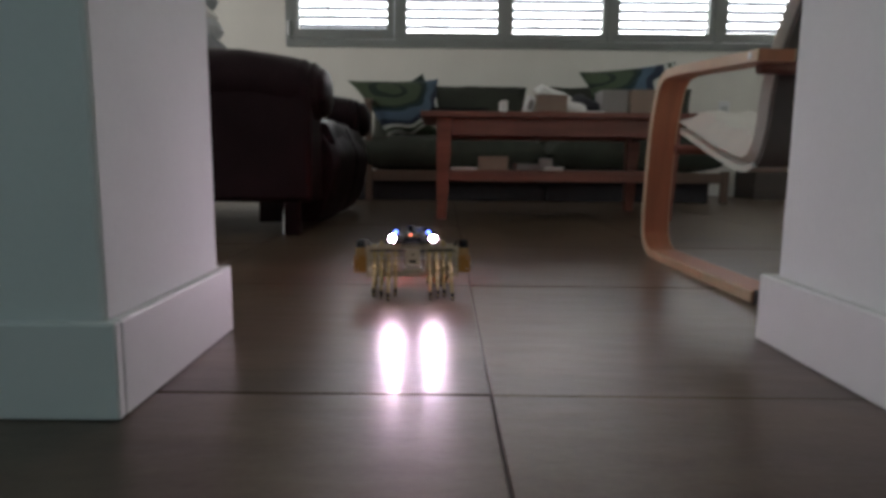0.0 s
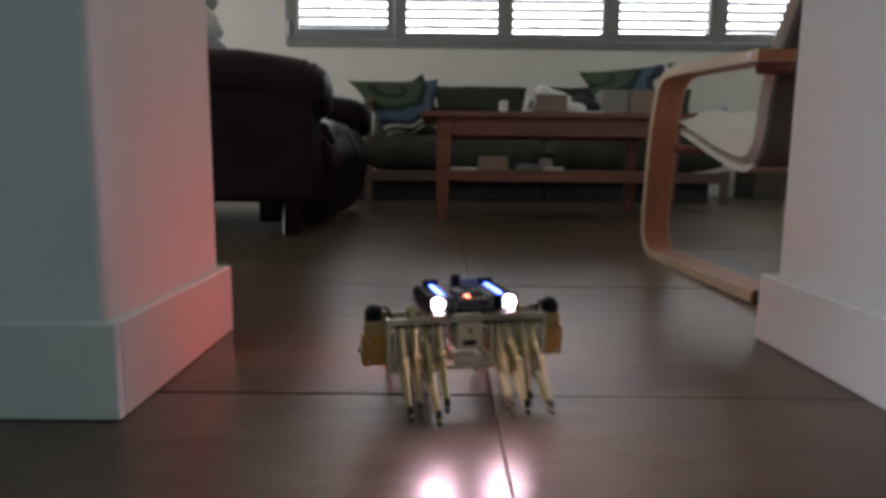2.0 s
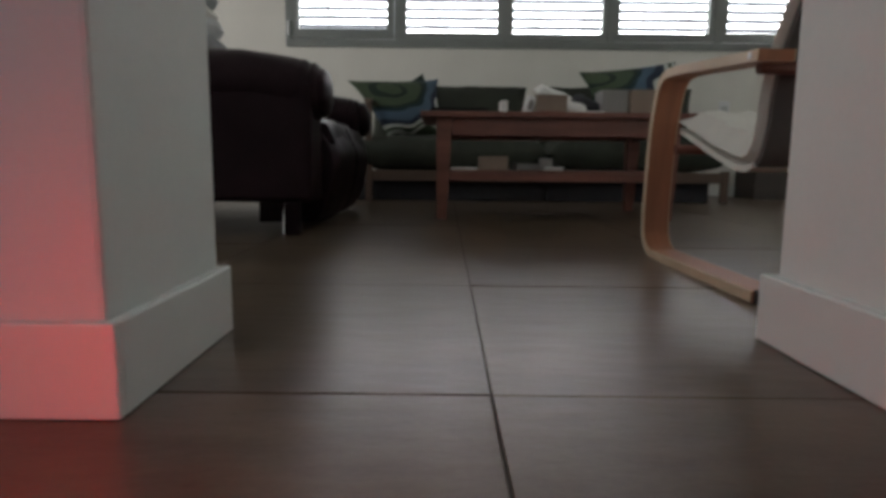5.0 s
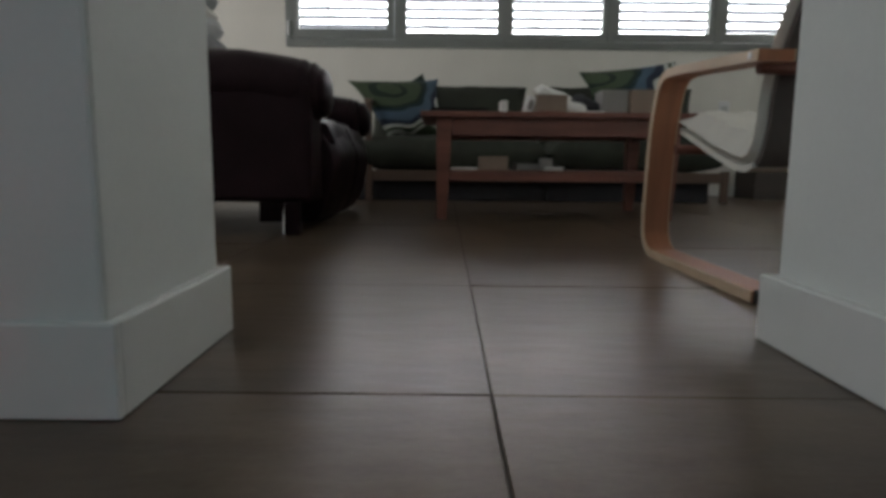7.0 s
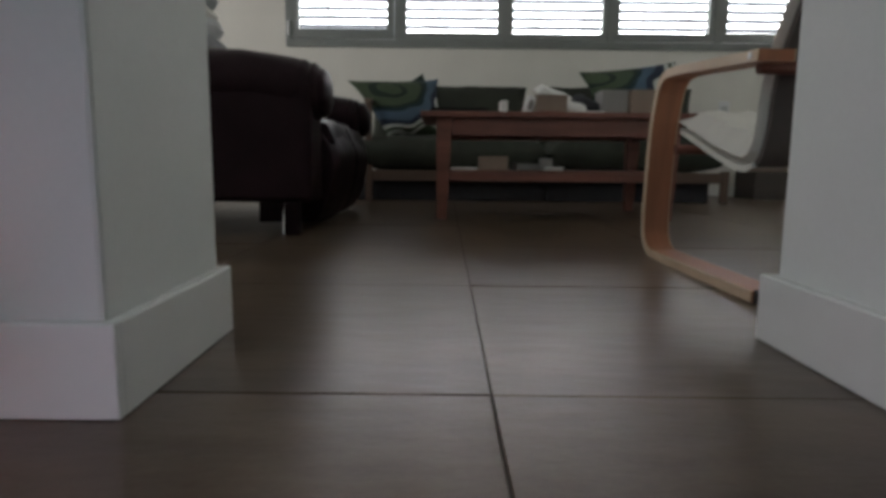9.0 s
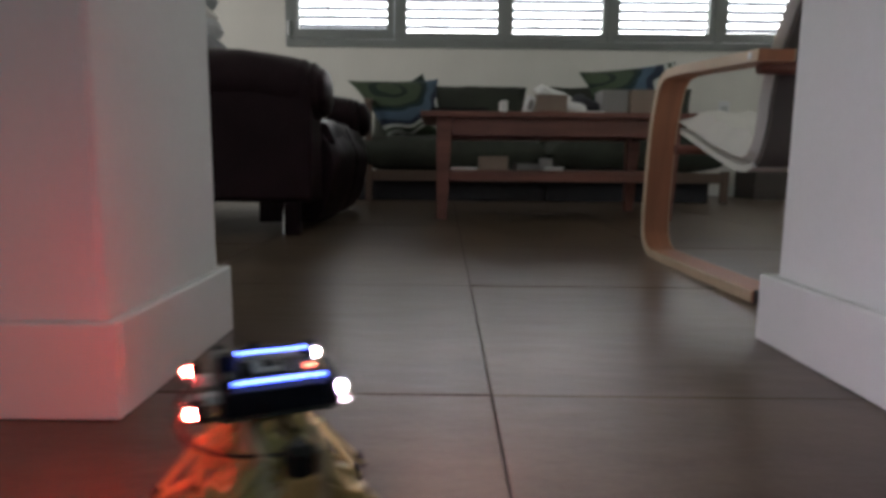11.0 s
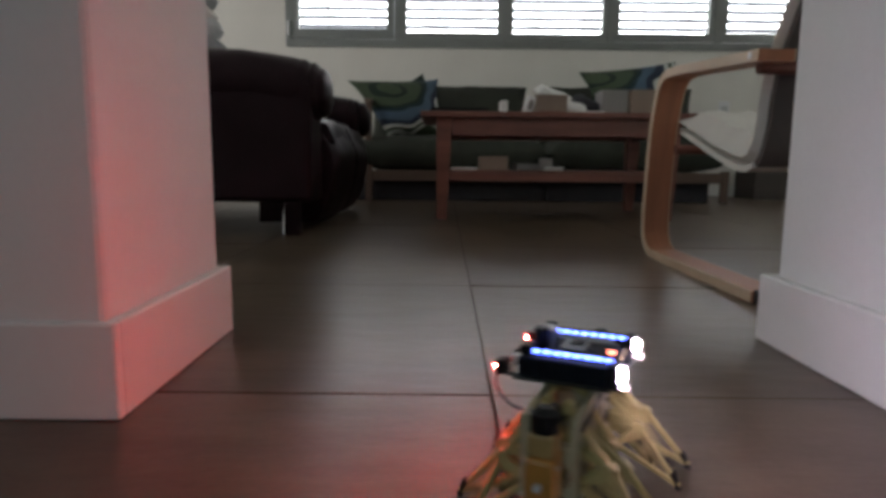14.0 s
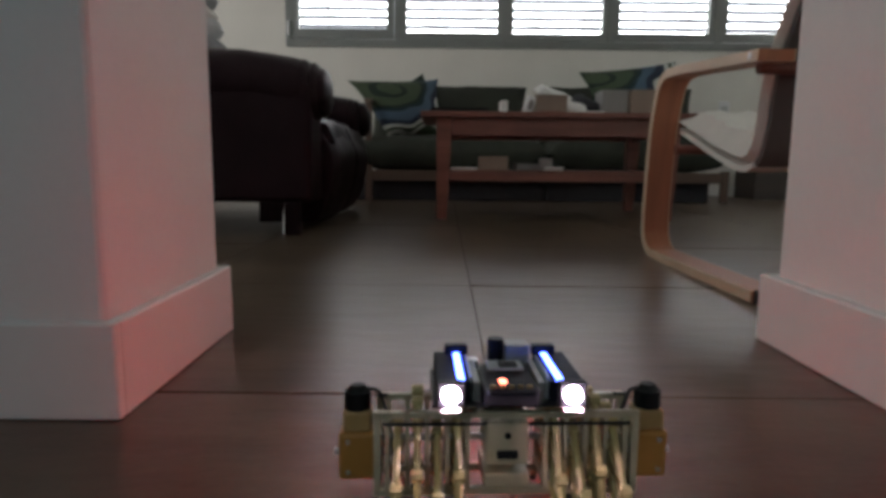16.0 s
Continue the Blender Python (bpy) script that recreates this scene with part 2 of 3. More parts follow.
def cushion(sx, sy, sz, puff=0.5, cuts=18, seed=0, wrinkle=0.012, corner=3.2):
    """A stuffed cushion: thick in the middle, thin at the seams, with pulled corners and creases."""
    bm = bmesh.new()
    top, low = [], []
    for j in range(cuts + 1):
        for i in range(cuts + 1):
            u, v = 2 * i / cuts - 1, 2 * j / cuts - 1
            h = (max(0.0, 1 - abs(u) ** corner) * max(0.0, 1 - abs(v) ** corner)) ** puff
            pinch = 1 - 0.05 * (1 - u * u) * abs(v) ** 3
            pinch_x = 1 - 0.05 * (1 - v * v) * abs(u) ** 3
            x, y = u * sx / 2 * pinch_x, v * sy / 2 * pinch
            w = wrinkle * noise.noise(Vector((x * 9 + seed, y * 9, seed * 1.7))) * min(1, h * 2)
            edge = i in (0, cuts) or j in (0, cuts)
            t = bm.verts.new((x, y, sz / 2 * h + w))
            top.append(t)
            low.append(t if edge else bm.verts.new((x, y, -sz / 2 * h + w * 0.5)))
    k = cuts + 1
    for j in range(cuts):
        for i in range(cuts):
            q = (j * k + i, j * k + i + 1, (j + 1) * k + i + 1, (j + 1) * k + i)
            bm.faces.new([top[c] for c in q])
            f = [low[c] for c in reversed(q)]
            if set(f) != {top[c] for c in q}:
                bm.faces.new(f)
    return bm


def structure(name, bm, material, label, category, smooth=False):
    ob = part(name, bm, material, smooth=smooth)
    return tagged(ob, label, category, kind="structure")


# ---- the rooms: plan in metres, camera at the origin looking along +y ----
X0, X1, Y0, Y1, TOP = -2.6, 3.4, -2.7, 4.8, 2.6
LW_X, LW_Y0, LW_Y1 = -0.319, 0.586, 0.892
RW_X, RW_Y1 = 0.476, 0.868
WALL = 0.15

bm = box((X0 - WALL, LW_Y0, 0), (LW_X, LW_Y1, TOP), 0.006)
structure("wall_hall_left", bm, PLASTER, "thick white plastered wall end beside the passage", "wall")
bm = box((RW_X, Y0, 0), (RW_X + WALL, RW_Y1, TOP), 0.006)
structure("wall_hall_right", bm, PLASTER, "white plastered passage wall with skirting", "wall")
structure("wall_living_south", box((RW_X + WALL, RW_Y1 - WALL, 0), (X1 + WALL, RW_Y1 - 0.003, TOP)), PLASTER, "white plastered living room wall", "wall")
# unseen opening, added to let the hall lamp light the passage walls
bm = bmesh.new()
box((X0 - WALL, Y0 - WALL, 0), (-2.12, Y0, TOP), bm=bm)
box((-0.88, Y0 - WALL, 0), (RW_X + WALL, Y0, TOP), bm=bm)
box((-2.12, Y0 - WALL, 0), (-0.88, Y0, 1.28), bm=bm)
box((-2.12, Y0 - WALL, 2.22), (-0.88, Y0, TOP), bm=bm)
structure("wall_hall_south", bm, PLASTER, "white plastered hall wall with an unseen opening added for light", "wall")
structure("wall_living_east", box((X1, RW_Y1, 0), (X1 + WALL, Y1, TOP)), CREAMWALL, "cream plastered living room wall", "wall")
# the gap in this wall is added for the west fill lamp
bm = bmesh.new()
box((X0 - WALL, LW_Y1, 0), (X0, 1.95, TOP), bm=bm)
box((X0 - WALL, 4.05, 0), (X0, Y1, TOP), bm=bm)
box((X0 - WALL, 1.95, 2.3), (X0, 4.05, TOP), bm=bm)
box((X0 - WALL, 1.95, 0), (X0, 4.05, 0.2), bm=bm)
structure("wall_living_west", bm, CREAMWALL, "cream plastered living room wall with an unseen opening added for light", "wall")
structure("wall_hall_west", box((X0 - WALL, Y0, 0), (X0, LW_Y0, TOP)), PLASTER, "white plastered hall wall", "wall")
W0, W1, WZ0, WZ1 = -1.145, 3.02, 1.074, 1.88
bm = bmesh.new()
box((X0 - WALL, Y1, 0), (W0, Y1 + 0.2, TOP), bm=bm)
box((W1, Y1, 0), (X1 + WALL, Y1 + 0.2, TOP), bm=bm)
box((W0, Y1, 0), (W1, Y1 + 0.2, WZ0), bm=bm)
box((W0, Y1, WZ1), (W1, Y1 + 0.2, TOP), bm=bm)
structure("wall_north", bm, CREAMWALL, "cream white plastered wall below a long window", "wall")
structure("ceiling", box((X0 - WALL, Y0 - WALL, TOP), (X1 + WALL, Y1 + 0.2, TOP + 0.12)), CEILING, "plain white painted ceiling", "ceiling")

bm = bmesh.new()
box((X0, LW_Y0 - 0.013, 0), (LW_X + 0.015, LW_Y0, 0.096), 0.003, bm=bm)
box((LW_X, LW_Y0, 0), (LW_X + 0.015, LW_Y1 + 0.013, 0.096), 0.003, bm=bm)
box((X0, LW_Y1, 0), (LW_X, LW_Y1 + 0.013, 0.096), 0.003, bm=bm)
structure("baseboard_left", bm, SKIRTING, "tall white tile skirting round the wall end", "baseboard")
bm = bmesh.new()
box((RW_X - 0.018, Y0, 0), (RW_X, RW_Y1 + 0.014, 0.095), 0.003, bm=bm)
box((RW_X, RW_Y1, 0), (X1, RW_Y1 + 0.014, 0.095), 0.003, bm=bm)
structure("baseboard_right", bm, SKIRTING, "tall white tile skirting along the passage wall", "baseboard")
bm = box((X0, Y1 - 0.013, 0), (X1, Y1, 0.09), 0.003)
structure("baseboard_north", bm, SKIRTING, "white tile skirting under the window wall", "baseboard")

# window: aluminium frame with sashes, panes, an outside blind
win = tagged(new("window_1"), "long grey aluminium window with white outside blinds", "window", kind="structure")
win.matrix_world = pose(0, Y1, 0)
BAYS = ((-1.047, -0.373), (-0.257, 0.41), (0.527, 1.186), (1.312, 1.972), (2.106, 2.77))
FY0, FY1 = -0.012, 0.07
GZ0, GZ1 = 1.18, 1.78
part("bottom_rail", box((W0, FY0, WZ0), (W1, FY1, WZ0 + 0.055), 0.004), ALUMINIUM, win)
part("top_rail", box((W0, FY0, WZ1 - 0.055), (W1, FY1, WZ1), 0.004), ALUMINIUM, win)
ends = [W0] + [(a[1] + b[0]) / 2 for a, b in zip(BAYS, BAYS[1:])] + [W1]
for i, e in enumerate(ends):
    lo, hi = (e, e + 0.04) if i == 0 else (e - 0.04, e) if i == 5 else (e - 0.03, e + 0.03)
    part("mullion", box((lo, FY0, WZ0 + 0.055), (hi, FY1, WZ1 - 0.055), 0.004), ALUMINIUM, win)
for i, (a, b) in enumerate(BAYS):
    lo = ends[i] + (0.04 if i == 0 else 0.03)
    hi = ends[i + 1] - (0.04 if i == 4 else 0.03)
    if i == 0:
        # the opening casement: a broader sash that stands proud of the frame
        b, hi, proud, foot = b - 0.028, hi - 0.006, 0.016, 0.02
    else:
        proud, foot = 0.0, (0.0, 0.008, 0.008, 0.017, 0.022)[i]
    bm = bmesh.new()
    for c, d in (((lo, WZ0 + 0.055 + foot * 0.4), (hi, GZ0 + foot)), ((lo, GZ1), (hi, WZ1 - 0.055)), ((lo, GZ0 + foot), (a, GZ1)), ((b, GZ0 + foot), (hi, GZ1))):
        box((c[0], FY0 + 0.008 - proud, c[1]), (d[0], FY1 - 0.01, d[1]), 0.003, bm=bm)
    sash = part("sash", bm, ALUMINIUM, win)
    p = part("pane", box((a, 0.03, GZ0), (b, 0.036, GZ1)), GLASS, sash)
    p.visible_shadow = False
part("handle", box((W0 + 0.02, -0.05, 1.15), (W0 + 0.032, FY0 + 0.008, 1.25), 0.004), STEEL, win)
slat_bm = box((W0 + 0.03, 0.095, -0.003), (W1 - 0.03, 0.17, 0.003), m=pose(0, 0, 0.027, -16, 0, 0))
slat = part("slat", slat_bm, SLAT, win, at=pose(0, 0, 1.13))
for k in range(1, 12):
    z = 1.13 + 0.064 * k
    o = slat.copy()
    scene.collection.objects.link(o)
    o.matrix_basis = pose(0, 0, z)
for a, b in BAYS:
    for x in (a + 0.2, b - 0.12):
        part("cord", rod((x, 0.09, 1.1), (x, 0.09, 1.87), 0.0036, sides=5), CABLE, win)


# ---- black leather sofa, its side towards the passage ----
def leather_sofa():
    t = thing("leather_sofa", pose(0, 0, 0), "black leather two-seat sofa with rolled arms and steel legs", "sofa")
    part("body", box((-1.36, 2.10, 0.106), (-0.44, 3.5, 0.30), 0.02, 3), LEATHER, t)
    for y0, y1 in ((2.085, 2.30), (3.29, 3.51)):
        part("arm_panel", box((-1.34, y0, 0.108), (-0.425, y1 - 0.02, 0.5), 0.018, 3), LEATHER, t)
        # the padded roll: a fat tube that dips, gathers in folds and droops at its front
        bm = bmesh.new()
        rings = []
        n_r, n_s = 96, 26
        yc = (y0 + y1) / 2 + 0.004
        k_fold = y0 * 3
        for i in range(n_r + 1):
            u = i / n_r
            x = -1.36 + 0.985 * u
            zc = 0.508 + 0.010 * math.sin(u * 3.1) - 0.038 * max(0, u - 0.55) ** 1.5 / 0.45 ** 1.5 - (0.018 if y0 > 3 else 0)
            end = math.sqrt(max(0.0, 1 - max(0, (u - 0.9) / 0.1) ** 2)) if u > 0.9 else 1
            fold = 1 - 0.17 * (0.5 + 0.5 * math.sin(u * 190 + k_fold)) ** 3 * max(0, (u - 0.87) / 0.1) * min(1, max(0, (0.985 - u) / 0.03))
            ry, rz = 0.118 * (0.35 + 0.65 * end) * fold, 0.103 * (0.4 + 0.6 * end) * fold
            ring = []
            for k in range(n_s):
                a = 2 * math.pi * k / n_s
                cy, cz = math.cos(a), math.sin(a)
                cy, cz = math.copysign(abs(cy) ** 0.8, cy), math.copysign(abs(cz) ** 0.8, cz)
                w = 0.007 * noise.noise(Vector((x * 7, cy * 2 + y0, cz * 2)))
                ring.append(bm.verts.new((x, yc + (ry + w) * cy, zc + (rz + w) * cz)))
            rings.append(ring)
        for a, b in zip(rings, rings[1:]):
            for k in range(n_s):
                bm.faces.new((a[k], a[(k + 1) % n_s], b[(k + 1) % n_s], b[k]))
        bm.faces.new(rings[0])
        bm.faces.new(rings[-1])
        part("arm_roll", bm, LEATHER, t, smooth=True)
    for i, y in enumerate((2.55, 3.04)):
        seat = cushion(0.84, 0.5, 0.2, 0.22, 24, 3 + i, 0.02, 4.5)
        seat.transform(pose(-0.80, y, 0.325, 0, 1, 0))
        part("seat_cushion", seat, LEATHER, t, smooth=True)
    # padded front: falls in a soft curve from the seat almost to the floor
    # its lowest stretch stands in for the dark shadow beneath the sofa
    profile = spline([(0, -0.66, 0.385), (0, -0.58, 0.405), (0, -0.5, 0.398), (0, -0.43, 0.366), (0, -0.385, 0.31), (0, -0.372, 0.24), (0, -0.385, 0.15), (0, -0.41, 0.07), (0, -0.44, 0.022)], 5)
    bm = bmesh.new()
    rows, n_y = [], 30
    for k in range(n_y + 1):
        y = 2.29 + 1.01 * k / n_y
        seam = 1 - 0.045 * math.exp(-((y - 2.795) / 0.018) ** 2)
        end = 1 - 0.06 * (abs(2 * k / n_y - 1) ** 14)
        ring = []
        for q, p in enumerate(profile):
            w = 0.007 * noise.noise(Vector((y * 4, q * 0.08, 4))) + 0.0015 * noise.noise(Vector((y * 18, q * 0.2, 9)))
            ring.append(bm.verts.new((-0.66 + (p.y + 0.66) * seam * end + w, y, p.z * (0.4 + 0.6 * end) + w if p.z > 0.05 else p.z)))
        ring.append(bm.verts.new((-0.66, y, 0.022)))
        rows.append(ring)
    for a, b in zip(rows, rows[1:]):
        for q in range(len(a)):
            bm.faces.new((a[q], a[(q + 1) % len(a)], b[(q + 1) % len(a)], b[q]))
    bm.faces.new(rows[0])
    bm.faces.new(rows[-1])
    part("front_roll", bm, LEATHER, t, smooth=True)
    back = box((-1.42, 2.2, 0.2), (-0.98, 3.4, 0.66), 0.1, 5)
    part("backrest", back, LEATHER, t, smooth=True)
    for x, y in ((-0.5, 2.11), (-0.72, 3.47), (-1.28, 2.11), (-1.28, 3.47)):
        bm = box((x - 0.027, y - 0.02, 0.0), (x - 0.022, y + 0.02, 0.11), 0.0015)
        for v in bm.verts:
            v.co.y += 0.25 * v.co.z
        leg = part("leg", bm, CHROME, t, "chromed steel leg strip")
        part("leg_block", box((x - 0.022, y - 0.018, 0.0), (x + 0.03, y + 0.018, 0.11), 0.004), LEATHER, leg)


leather_sofa()
pile = [(0.012, 0.0, 0.705, 0.095, GREYLINEN), (-0.012, -4, 0.783, 0.075, LINEN), (-0.02, 3, 0.847, 0.065, CANVAS), (-0.03, -3, 0.905, 0.065, GREYLINEN)]
for dx, turn, z, h, mat in pile:
    bm = cushion(0.42, 0.42, h, 0.16, 26, z * 9, 0.02, 8)
    bm.transform(pose(-1.13 + dx, 2.58, z - 0.005, 0, 0, turn))
    tagged(part("folded_blanket", bm, mat, smooth=True), "pale grey folded blanket in a pile on the leather sofa back", "blanket", "blankets on the leather sofa")


# ---- coffee table ----
def coffee_table():
    t = thing("coffee_table", pose(0, 0, 0), "reddish stained wooden coffee table with a lower shelf", "coffee table")
    part("tabletop", box((-0.084, 2.66, 0.433), (0.262, 3.32, 0.456), 0.003), REDWOOD, t)
    part("tabletop", box((0.265, 2.66, 0.433), (1.07, 3.32, 0.456), 0.003), REDWOOD, t)
    for y in (2.70, 3.25):
        part("apron", box((0.05, y, 0.357), (0.95, y + 0.022, 0.433), 0.002), REDWOOD, t)
    for x in (0.0, 0.97):
        part("side_apron", box((x, 2.74, 0.357), (x + 0.022, 3.23, 0.433), 0.002), REDWOOD, t)
    for x in (0.015, 0.985):
        for y in (2.715, 3.26):
            bm = box((x - 0.034, y - 0.03, 0), (x + 0.034, y + 0.03, 0.433), 0.004)
            for v in bm.verts:
                s = 0.66 + 0.34 * min(1, v.co.z / 0.33)
                v.co.x = x + (v.co.x - x) * s - (0.008 if v.co.z < 0.1 else 0)
                v.co.y = y + (v.co.y - y) * s
            part("leg", bm, REDWOOD, t)
    part("shelf_rail", box((0.04, 2.72, 0.166), (0.96, 2.74, 0.2), 0.002), REDWOOD, t)
    part("shelf_rail", box((0.04, 3.24, 0.166), (0.96, 3.26, 0.2), 0.002), REDWOOD, t)
    for k in range(5):
        y = 2.745 + k * 0.098
        part("shelf_board", box((0.0, y, 0.2), (0.98, y + 0.09, 0.212), 0.002), REDWOOD, t)


coffee_table()
TT, SH = 0.456, 0.212


def carton(name, lo, hi, mat, label, category, turn=0, lid=True):
    cx, cy = (lo[0] + hi[0]) / 2, (lo[1] + hi[1]) / 2
    t = thing(name, pose(cx, cy, lo[2], 0, 0, turn), label, category)
    w, d, h = (hi[0] - lo[0]) / 2, (hi[1] - lo[1]) / 2, hi[2] - lo[2]
    part("body", box((-w, -d, 0), (w, d, h * 0.96), 0.003), mat, t)
    if lid:
        part("flap", box((-w, -d - 0.001, h * 0.96), (-0.002, d + 0.001, h), 0.001), mat, t)
        part("flap", box((0.002, -d - 0.001, h * 0.96), (w, d + 0.001, h), 0.001), mat, t)
    return t


def sheet_pile(name, lo, hi, mat, label, category, turn=0, n=3):
    cx, cy = (lo[0] + hi[0]) / 2, (lo[1] + hi[1]) / 2
    t = thing(name, pose(cx, cy, lo[2], 0, 0, turn), label, category)
    w, d, h = (hi[0] - lo[0]) / 2, (hi[1] - lo[1]) / 2, (hi[2] - lo[2]) / n
    for k in range(n):
        part("sheet", box((-w, -d, k * h), (w, d, k * h + h * 0.9), 0.0008, m=pose(0.003 * k, -0.002 * k, 0, 0, 0, 2 * k)), mat, t)
    return t


carton("white_box", (0.262, 2.80, TT), (0.292, 2.90, TT + 0.058), PAPER, "small white cardboard box on the coffee table", "box")
dev = thing("router", pose(0.375, 2.84, TT, 0, 0, 8), "white rounded electronic device standing on the coffee table", "device")
part("shell", box((-0.02, -0.02, 0.008), (0.022, 0.02, 0.088), 0.008, 3, m=pose(0, 0, 0, 0, 20, 0)), WHITEPLASTIC, dev, smooth=True)
part("grille", box((-0.008, -0.0225, 0.024), (0.012, -0.0195, 0.066), 0.001, m=pose(0, 0, 0, 0, 20, 0)), GREYPLASTIC, dev)
carton("cardboard_box", (0.415, 2.80, TT), (0.55, 2.93, TT + 0.085), CARDBOARD, "brown cardboard box with paper on it", "box", 3)
cr = cushion(0.2, 0.13, 0.05, 0.4, 14, 5, 0.035, 3)
cr.transform(pose(0.53, 3.02, TT + 0.085, 18, 22, 10))
tagged(part("crumpled_paper", cr, PAPER), "crumpled white paper bag behind the box", "paper")
bag = cushion(0.12, 0.11, 0.09, 0.45, 14, 11, 0.03, 3)
bag.transform(pose(0.66, 2.92, TT + 0.04, 4, 10, 20))
tagged(part("cloth_pouch", bag, DARKCLOTH, smooth=True), "dark crumpled cloth pouch on the coffee table", "pouch")
sheet_pile("red_book", (0.41, 2.70, TT), (0.5, 2.79, TT + 0.009), REDWOOD, "thin reddish brown book on the coffee table", "book", 4, 2)
st = cushion(0.11, 0.09, 0.05, 0.4, 12, 8, 0.02, 3)
st.transform(pose(0.59, 2.86, TT + 0.03, 0, 18, 4))
tagged(part("paper_napkin", st, PAPER), "crumpled white paper napkin on the coffee table", "napkin")
sheet_pile("card_pile", (0.60, 2.72, TT), (0.69, 2.78, TT + 0.010), PAPER, "thin pile of white cards on the table", "paper", 2)
carton("grey_carton", (0.715, 2.84, TT), (0.83, 2.98, TT + 0.112), GREYPLASTIC, "grey storage box on the coffee table", "box", 0)
carton("brown_carton", (0.84, 2.80, TT), (1.0, 3.02, TT + 0.11), CARDBOARD, "brown cardboard carton on the coffee table", "box", -3)
sheet_pile("tablet_pile", (-0.05, 2.78, TT), (0.2, 2.95, TT + 0.025), BLACKPLASTIC, "flat dark folders stacked on the coffee table", "folder", 0, 2)
carton("wooden_box", (0.17, 2.76, SH), (0.295, 2.86, SH + 0.06), CARDBOARD, "small light brown box on the table shelf", "box", 0)
carton("dark_box", (0.33, 2.8, SH), (0.44, 2.9, SH + 0.03), GREYPLASTIC, "flat grey case on the table shelf", "case", 8, False)
carton("small_case", (0.435, 2.76, SH), (0.49, 2.82, SH + 0.055), GREYPLASTIC, "small grey case on the table shelf", "case", -4, False)
sheet_pile("white_cards", (0.45, 2.745, SH), (0.53, 2.79, SH + 0.016), PAPER, "white cards lying on the table shelf", "paper", 3)
sheet_pile("shelf_papers", (0.05, 2.75, SH), (0.155, 2.9, SH + 0.012), PAPER, "pale papers lying on the table shelf", "paper", 0, 2)
sheet_pile("seat_papers", (0.08, 3.93, 0.388), (0.24, 4.03, 0.402), PAPER, "white papers lying on the sofa seat", "paper", 5, 2)


# ---- low wooden sofa under the window ----
def sofa():
    t = thing("futon_sofa", pose(0, 0, 0), "low pine sofa with dark green seat and back cushions", "sofa")
    for x, h in ((-0.445, 0.6), (1.78, 0.2)):
        part("front_post", box((x - 0.02, 3.92, 0), (x + 0.02, 3.965, h), 0.004), PALEWOOD, t)
        part("back_post", box((x - 0.02, 4.62, 0), (x + 0.02, 4.665, h + 0.02), 0.004), PALEWOOD, t)
    part("arm_rail", box((-0.47, 3.91, 0.6), (-0.42, 4.68, 0.622), 0.004), PALEWOOD, t)
    part("front_rail", box((-0.425, 3.93, 0.125), (1.76, 3.955, 0.19), 0.003), PALEWOOD, t)
    part("back_rail", box((-0.425, 4.63, 0.125), (1.76, 4.655, 0.19), 0.003), PALEWOOD, t)
    for k in range(8):
        y = 3.97 + k * 0.08
        part("seat_slat", box((-0.42, y, 0.17), (1.755, y + 0.05, 0.188), 0.002), PALEWOOD, t)
    for i, (x, w) in enumerate(((0.055, 1.24), (1.225, 1.13))):
        c = cushion(w, 0.76, 0.225, 0.24, 24, 2 + i, 0.02, 4)
        c.transform(pose(x, 4.26, 0.298, 0, 0, 0))
        part("seat_cushion", c, GREENCLOTH, t, smooth=True)
        c = cushion(1.1, 0.44, 0.2, 0.2, 20, 7 + i, 0.014, 6)
        c.transform(pose(x, 4.5, 0.555, 76, 0, 0))
        part("back_cushion", c, GREENCLOTH, t, smooth=True)


sofa()

def soft_pillow(tl, tr, br, bl, thick, seed, label, shift=(0, 0)):
    """A limp pillow slung between four corners, with pointed tips and sagging edges."""
    bm = bmesh.new()
    uv = bm.loops.layers.uv.new("print")
    tl, tr, br, bl = (Vector(p) for p in (tl, tr, br, bl))
    out = (tr - tl).cross(bl - tl).normalized()
    out = out if out.y < 0 else -out
    cuts = 22
    front, back, flat = [], [], {}
    for j in range(cuts + 1):
        for i in range(cuts + 1):
            u, v = i / cuts, j / cuts
            e = (1 - abs(2 * u - 1) ** 2.6) * (1 - abs(2 * v - 1) ** 2.6)
            pull = 0.06 * math.sin(math.pi * u) * (1 - 2 * v) * abs(1 - 2 * v) ** 2
            pull_x = 0.06 * math.sin(math.pi * v) * (1 - 2 * u) * abs(1 - 2 * u) ** 2
            a, b = min(1, max(0, u + pull_x)), min(1, max(0, v + pull))
            p = (bl * (1 - a) + br * a) * (1 - b) + (tl * (1 - a) + tr * a) * b
            h = thick / 2 * max(0, e) ** 0.55 + 0.008 * noise.noise(Vector((u * 5, v * 5, seed))) * e
            f = bm.verts.new(p + out * h)
            front.append(f)
            k = f if i in (0, cuts) or j in (0, cuts) else bm.verts.new(p - out * h)
            back.append(k)
            flat[f] = flat[k] = (u, v)
    w = cuts + 1
    for j in range(cuts):
        for i in range(cuts):
            q = (j * w + i, j * w + i + 1, (j + 1) * w + i + 1, (j + 1) * w + i)
            sides = [[front[c] for c in q]]
            rear = [back[c] for c in reversed(q)]
            if set(rear) != set(sides[0]):
                sides.append(rear)
            for side in sides:
                for loop in bm.faces.new(side).loops:
                    loop[uv].uv = Vector(flat[loop.vert]) + Vector(shift)
    return tagged(part("throw_pillow", bm, SWIRL, smooth=True), label, "pillow", "swirl pillows")


